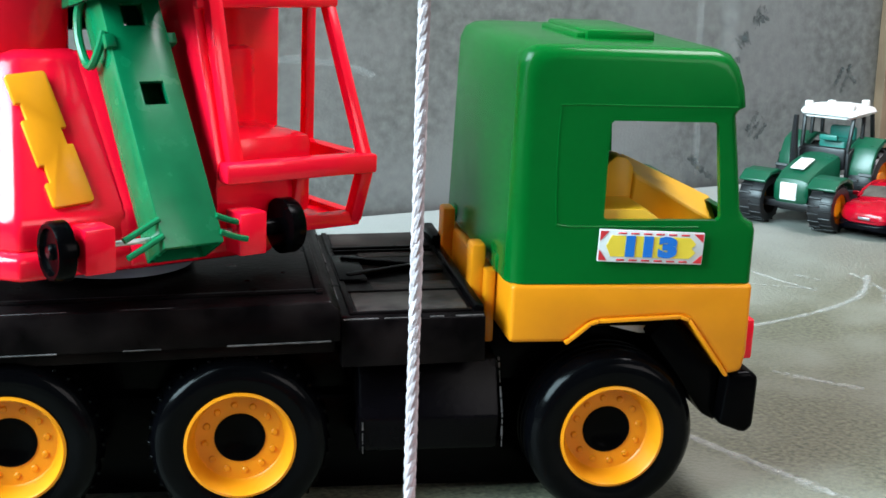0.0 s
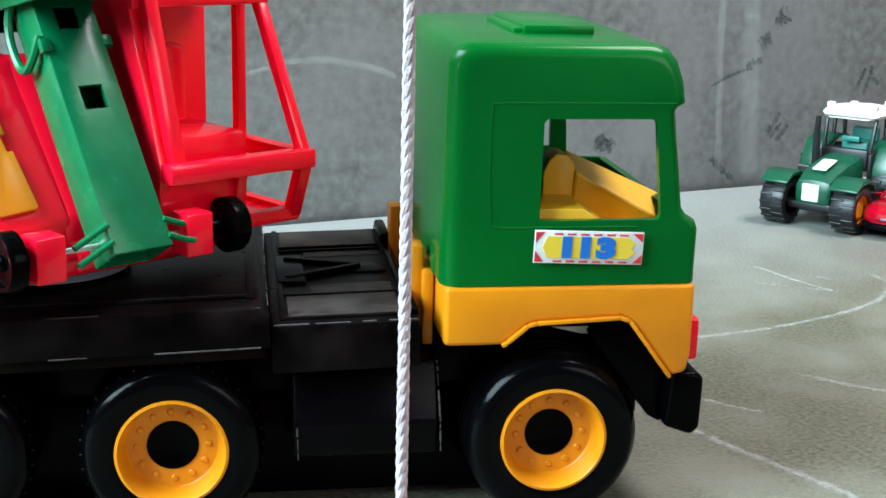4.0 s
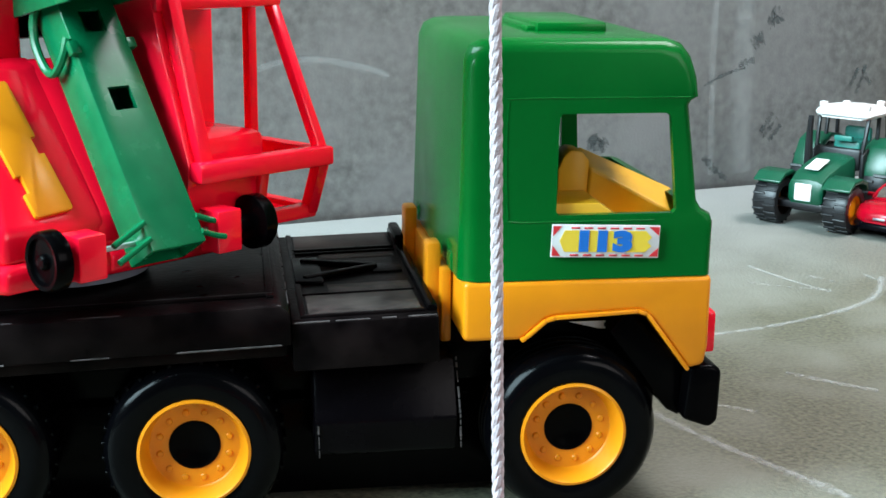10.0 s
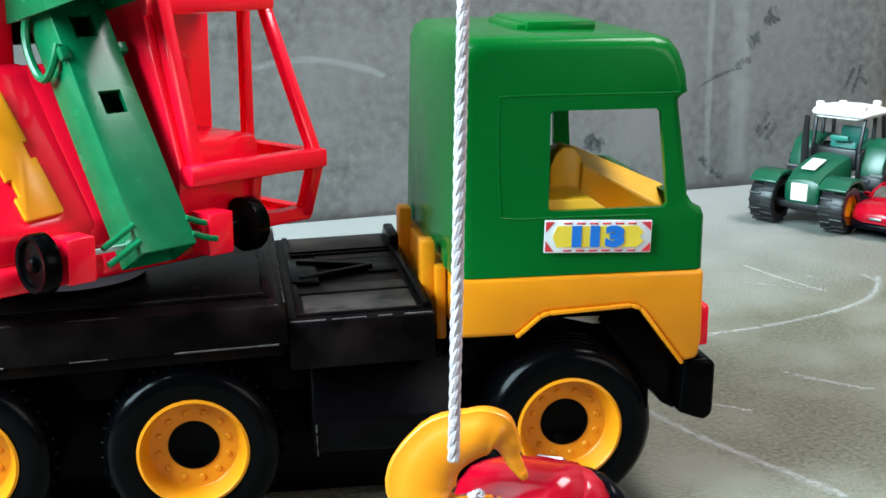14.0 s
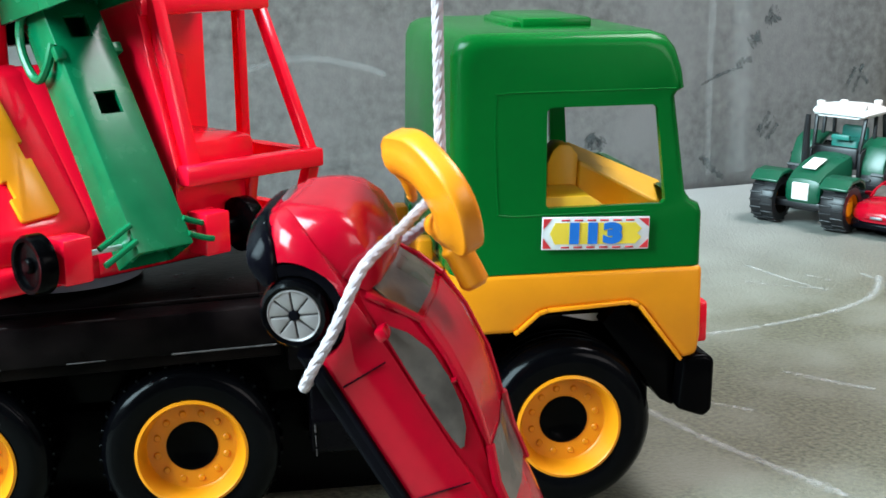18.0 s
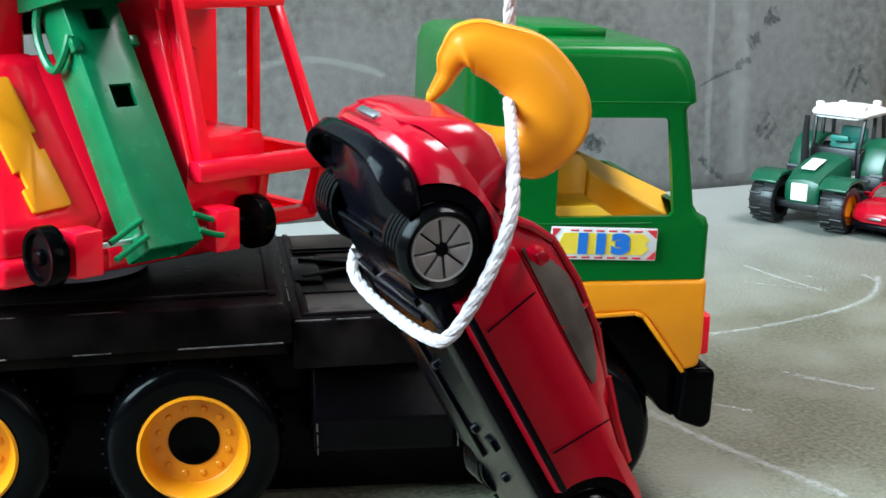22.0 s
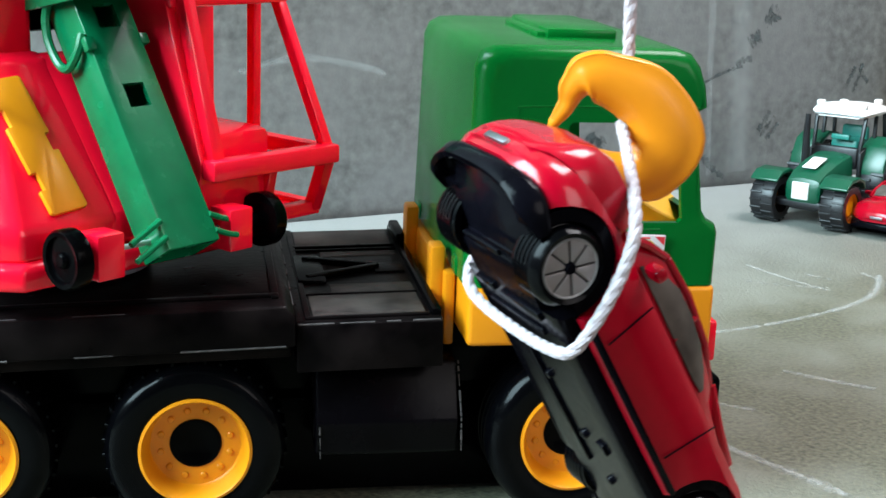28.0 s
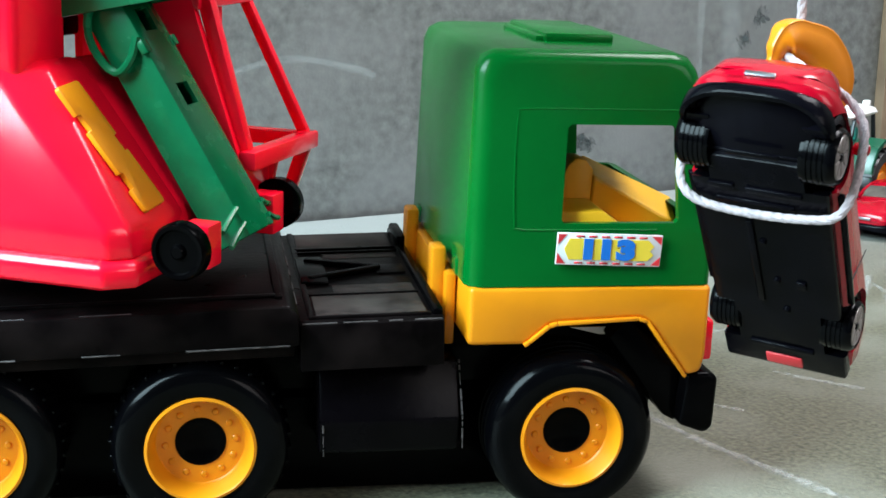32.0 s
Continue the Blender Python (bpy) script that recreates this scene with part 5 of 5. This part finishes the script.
CAR_ROWS = [
    (0, 0.0100, 0.2850, 0.0040, 0.00, -15.00, 30.00),
    (13, 0.0100, 0.2850, 0.0040, 0.00, -15.00, 30.00),
    (13.5, 0.0200, 0.3164, 0.0100, -10.00, -35.00, 46.00),
    (14, 0.0300, 0.3479, 0.0165, -20.00, -55.00, 62.00),
    (14.5, 0.0285, 0.3529, 0.0168, -21.00, -58.00, 74.00),
    (15.5, 0.0040, 0.3738, 0.0300, -21.00, -60.00, 114.00),
    (16.5, -0.0208, 0.3946, 0.0424, -21.36, -61.17, 154.61),
    (17, -0.0297, 0.3779, 0.0583, -10.00, -62.93, 157.73),
    (17.5, -0.0130, 0.3692, 0.0792, -11.94, -60.83, 166.00),
    (18, -0.0227, 0.3597, 0.0977, -12.82, -58.58, -177.12),
    (18.5, -0.0262, 0.3405, 0.1061, -0.12, -61.16, -175.68),
    (19, -0.0196, 0.3356, 0.1148, -12.13, -55.88, -152.29),
    (19.5, -0.0243, 0.3229, 0.1282, -11.88, -58.15, -147.52),
    (20, -0.0275, 0.3099, 0.1376, -11.99, -60.42, -142.45),
    (20.5, -0.0213, 0.3122, 0.1462, -14.28, -57.88, -140.94),
    (21, -0.0161, 0.3143, 0.1479, -16.31, -55.32, -139.70),
    (21.5, -0.0144, 0.3081, 0.1455, -11.39, -57.60, -144.08),
    (22, -0.0023, 0.3018, 0.1286, -5.83, -59.65, -149.11),
    (22.4, -0.0007, 0.3109, 0.1285, -16.99, -56.27, -144.74),
    (23, -0.0003, 0.3064, 0.1246, -16.08, -57.61, -144.67),
    (23.5, 0.0027, 0.3037, 0.1242, -13.08, -57.90, -147.09),
    (24, 0.0058, 0.3010, 0.1224, -10.02, -58.12, -149.56),
    (24.5, 0.0061, 0.3026, 0.1218, -11.34, -57.85, -149.08),
    (25, 0.0053, 0.3041, 0.1214, -12.64, -57.56, -148.62),
    (25.5, 0.0062, 0.3053, 0.1207, -12.22, -57.71, -148.60),
    (27.5, 0.0131, 0.3178, 0.1173, -7.34, -59.32, -148.49),
    (28, 0.0266, 0.3189, 0.1205, -6.90, -59.47, -148.49),
    (28.5, 0.0439, 0.3325, 0.1220, -9.49, -54.59, -141.20),
    (29, 0.0507, 0.3366, 0.1221, -6.33, -55.11, -139.44),
    (29.5, 0.0557, 0.3507, 0.1229, -7.33, -57.28, -135.82),
    (30, 0.0686, 0.3664, 0.1217, -5.43, -57.31, -135.25),
    (30.5, 0.0824, 0.3853, 0.1215, -6.55, -57.18, -131.69),
    (30.8, 0.0862, 0.3943, 0.1232, -7.08, -57.10, -130.00),
    (31, 0.0920, 0.4003, 0.1250, -5.72, -56.30, -129.90),
    (31.5, 0.1015, 0.4191, 0.1253, -5.18, -54.50, -124.29),
    (32, 0.1139, 0.4377, 0.1274, -4.39, -52.75, -118.89),
]
HOOK_ROWS = [
    (0, 0.0000, 0.3400, 0.0200, 0.00, 0.00, -187.00),
    (13, 0.0000, 0.3400, 0.0200, 0.00, 0.00, -187.00),
    (13.5, 0.0060, 0.3420, 0.0550, -8.00, 1.50, -187.00),
    (14, 0.0075, 0.3440, 0.0880, -8.00, 1.50, -187.00),
    (14.5, 0.0030, 0.3470, 0.0885, -6.70, 2.60, -187.00),
    (16.5, -0.0091, 0.3339, 0.1229, -13.00, -48.50, -106.00),
    (17, -0.0108, 0.3402, 0.1353, -15.00, -38.30, -104.00),
    (17.5, 0.0017, 0.3403, 0.1527, -18.00, -37.80, -87.00),
    (18, -0.0030, 0.3500, 0.1660, -8.00, -29.00, -66.00),
    (18.5, -0.0042, 0.3490, 0.1780, 0.00, -24.00, -48.00),
    (19, 0.0005, 0.3420, 0.1831, 0.00, -12.00, -34.00),
    (19.5, -0.0045, 0.3330, 0.1940, 0.00, -5.00, -18.00),
    (20, -0.0082, 0.3240, 0.2009, 0.00, 0.00, -6.00),
    (20.5, -0.0032, 0.3240, 0.2099, 0.00, 0.00, -2.00),
    (21, 0.0009, 0.3240, 0.2120, 0.00, 0.00, 2.00),
    (21.5, 0.0030, 0.3200, 0.2111, 0.00, 0.00, 2.00),
    (22, 0.0156, 0.3170, 0.1956, 0.00, 0.00, 0.00),
    (22.5, 0.0169, 0.3170, 0.1928, 0.00, 0.00, 0.00),
    (23, 0.0197, 0.3160, 0.1899, 0.00, 0.00, 0.00),
    (23.5, 0.0219, 0.3150, 0.1899, 0.00, 0.00, 0.00),
    (24, 0.0241, 0.3140, 0.1885, 0.00, 0.00, 0.00),
    (25, 0.0240, 0.3150, 0.1868, 0.00, 0.00, 0.00),
    (25.5, 0.0249, 0.3160, 0.1861, 0.00, 0.00, 0.00),
    (27.5, 0.0326, 0.3310, 0.1838, 0.00, 0.00, 0.00),
    (28, 0.0461, 0.3330, 0.1869, 0.00, 0.00, 0.00),
    (28.5, 0.0598, 0.3430, 0.1860, 0.00, 0.00, 0.00),
    (29, 0.0672, 0.3520, 0.1868, 0.00, 0.00, 2.00),
    (29.5, 0.0753, 0.3670, 0.1871, 0.00, 0.00, 4.00),
    (30, 0.0880, 0.3850, 0.1863, 0.00, 0.00, 7.00),
    (30.5, 0.1014, 0.4050, 0.1855, 0.00, 0.00, 10.00),
    (30.8, 0.1048, 0.4110, 0.1869, 0.00, 0.00, 12.00),
    (31, 0.1100, 0.4190, 0.1876, 0.00, 0.00, 14.00),
    (31.5, 0.1179, 0.4370, 0.1869, 0.00, 0.00, 20.00),
    (32, 0.1287, 0.4560, 0.1880, 0.00, 0.00, 27.00),
]
ROPE_ROWS = [
    (0, -0.0055, 0.3350, 0.0120, 0.00, 1.17, 0.00),
    (0.2, -0.0014, 0.3350, 0.0120, -0.00, -0.53, 0.00),
    (0.4, -0.0026, 0.3350, 0.0120, -0.00, -0.09, 0.00),
    (0.6, -0.0059, 0.3350, 0.0120, -0.00, -0.89, 0.00),
    (0.8, -0.0140, 0.3350, 0.0120, -0.00, -0.65, 0.00),
    (1, -0.0290, 0.3350, 0.0120, -0.00, 1.27, 0.00),
    (1.2, -0.0317, 0.3350, 0.0120, -0.00, 0.96, 0.00),
    (1.4, -0.0237, 0.3350, 0.0120, 0.00, -1.80, 0.00),
    (1.6, -0.0232, 0.3350, 0.0120, -0.00, -2.22, 0.00),
    (1.8, -0.0367, 0.3350, 0.0120, -0.00, 0.80, 0.00),
    (2, -0.0384, 0.3350, 0.0120, -0.00, 1.32, 0.00),
    (2.2, -0.0273, 0.3350, 0.0120, -0.00, 0.11, 0.00),
    (2.4, -0.0161, 0.3350, 0.0120, -0.00, 0.06, 0.00),
    (2.6, 0.0046, 0.3350, 0.0120, -0.00, -1.03, 0.00),
    (2.8, 0.0089, 0.3350, 0.0120, -0.00, -1.30, 0.00),
    (3, -0.0004, 0.3350, 0.0120, -0.00, -0.51, 0.00),
    (3.2, -0.0073, 0.3350, 0.0120, -0.00, 0.09, 0.00),
    (3.5, -0.0137, 0.3350, 0.0120, 0.00, 0.66, 0.00),
    (4.5, -0.0101, 0.3350, 0.0120, -0.00, 0.47, 0.00),
    (5.5, -0.0093, 0.3350, 0.0120, -0.00, 0.73, 0.00),
    (5.8, 0.0067, 0.3350, 0.0120, -0.00, -2.60, 0.00),
    (6, -0.0043, 0.3350, 0.0120, -0.00, 0.09, 0.00),
    (6.5, -0.0018, 0.3350, 0.0120, -0.00, -0.69, 0.00),
    (7, 0.0076, 0.3350, 0.0120, -0.00, -1.60, 0.00),
    (7.5, -0.0018, 0.3350, 0.0120, -0.00, -0.23, 0.00),
    (8, 0.0084, 0.3350, 0.0120, -0.00, -1.40, 0.00),
    (8.5, 0.0013, 0.3350, 0.0120, 0.00, -0.34, 0.00),
    (9, 0.0086, 0.3350, 0.0120, -0.00, -0.37, 0.00),
    (9.5, 0.0043, 0.3350, 0.0120, -0.00, 0.24, 0.00),
    (10, 0.0187, 0.3350, 0.0120, -0.00, -1.66, 0.00),
    (10.5, 0.0166, 0.3350, 0.0120, -0.00, -0.60, 0.00),
    (11, 0.0119, 0.3350, 0.0120, -0.00, -0.03, 0.00),
    (11.5, 0.0014, 0.3350, 0.0120, -0.00, 0.35, 0.00),
    (12, -0.0036, 0.3350, 0.0120, -0.00, -0.16, 0.00),
    (12.5, -0.0065, 0.3350, 0.0120, -0.00, 0.63, 0.00),
    (13, -0.0020, 0.3350, 0.0120, -0.00, 0.18, 0.00),
    (13.5, -0.0031, 0.3350, 0.0120, -0.00, 0.51, 0.00),
    (14, 0.0052, 0.3330, 0.0941, 0.00, 0.20, 0.00),
    (14.5, 0.0028, 0.3350, 0.0937, 0.00, 0.80, 0.00),
    (16.5, -0.0094, 0.3420, 0.1271, 0.00, 1.45, 0.00),
    (17, -0.0082, 0.3440, 0.1403, 0.00, 0.00, 0.00),
    (17.5, 0.0055, 0.3480, 0.1500, 0.00, 0.00, 0.00),
    (18, 0.0003, 0.3640, 0.1700, 0.00, -1.89, 0.00),
    (18.5, 0.0010, 0.3550, 0.1856, 0.00, -3.46, 0.00),
    (19, -0.0024, 0.3480, 0.1804, 0.00, 4.85, 0.00),
    (19.5, -0.0059, 0.3390, 0.1933, 0.00, 3.92, 0.00),
    (20, -0.0081, 0.3300, 0.2022, 0.00, 2.99, 0.00),
    (20.5, -0.0036, 0.3300, 0.2119, 0.00, 3.33, 0.00),
    (21, -0.0001, 0.3300, 0.2147, 0.00, 3.66, 0.00),
    (21.5, 0.0028, 0.3260, 0.2118, 0.00, 2.31, 0.00),
    (22, 0.0163, 0.3230, 0.1943, 0.00, 0.95, 0.00),
    (22.5, 0.0182, 0.3230, 0.1933, 0.00, 5.00, 0.00),
    (23, 0.0199, 0.3220, 0.1885, 0.00, 3.05, 0.00),
    (23.5, 0.0220, 0.3210, 0.1882, 0.00, 2.76, 0.00),
    (24, 0.0240, 0.3200, 0.1864, 0.00, 2.47, 0.00),
    (25, 0.0242, 0.3210, 0.1857, 0.00, 1.92, 0.00),
    (25.5, 0.0253, 0.3220, 0.1851, 0.00, 1.47, 0.00),
    (27.5, 0.0343, 0.3370, 0.1835, 0.00, -0.32, 0.00),
    (28, 0.0480, 0.3390, 0.1867, 0.00, -0.77, 0.00),
    (28.5, 0.0616, 0.3490, 0.1867, 0.00, -2.26, 0.00),
    (29, 0.0678, 0.3580, 0.1869, 0.00, -1.22, 0.00),
    (29.5, 0.0771, 0.3730, 0.1884, 0.00, -1.84, 0.00),
    (30, 0.0894, 0.3910, 0.1870, 0.00, -2.10, 0.00),
    (30.5, 0.1028, 0.4110, 0.1861, 0.00, -1.42, 0.00),
    (30.8, 0.1063, 0.4170, 0.1875, 0.00, -1.01, 0.00),
    (31, 0.1124, 0.4250, 0.1876, 0.00, -2.26, 0.00),
    (31.5, 0.1190, 0.4430, 0.1876, 0.00, -2.06, 0.00),
    (32, 0.1284, 0.4620, 0.1895, 0.00, -1.86, 0.00),
]


def motions():
    walk(truck, [(t, pose(x, y, z, rx, ry, rz)) for t, x, y, z, rx, ry, rz, turn in TRUCK_ROWS])
    walk(house, [(t, pose(*AXIS, 0, 0, 0, HEADING + turn)) for t, x, y, z, rx, ry, rz, turn in TRUCK_ROWS])
    for ob, wx, wy, flip in wheels:
        rows = []
        for t, x, y, z, rx, ry, rz, turn in TRUCK_ROWS:
            roll = math.degrees((x - TRUCK_ROWS[0][1]) / 0.035)
            rows.append((t, pose(wx, wy, 0.035, 0, 0, 180 if flip else 0) @ pose(0, 0, 0, 0, -roll if flip else roll, 0)))
        walk(ob, rows)
    for ob, rows in ((hung_car, CAR_ROWS), (sling, CAR_ROWS), (hoist, ROPE_ROWS)):
        walk(ob, [(t, pose(*row)) for t, *row in rows] + ([(32.0, pose(*rows[-1][1:]))] if rows[-1][0] < 32 else []))

    walk(hook, [(t, pose(x, y, z, rx, lean, 0) @ pose(0, 0, 0, 0, 0, yaw)) for t, x, y, z, rx, lean, yaw in HOOK_ROWS])


motions()
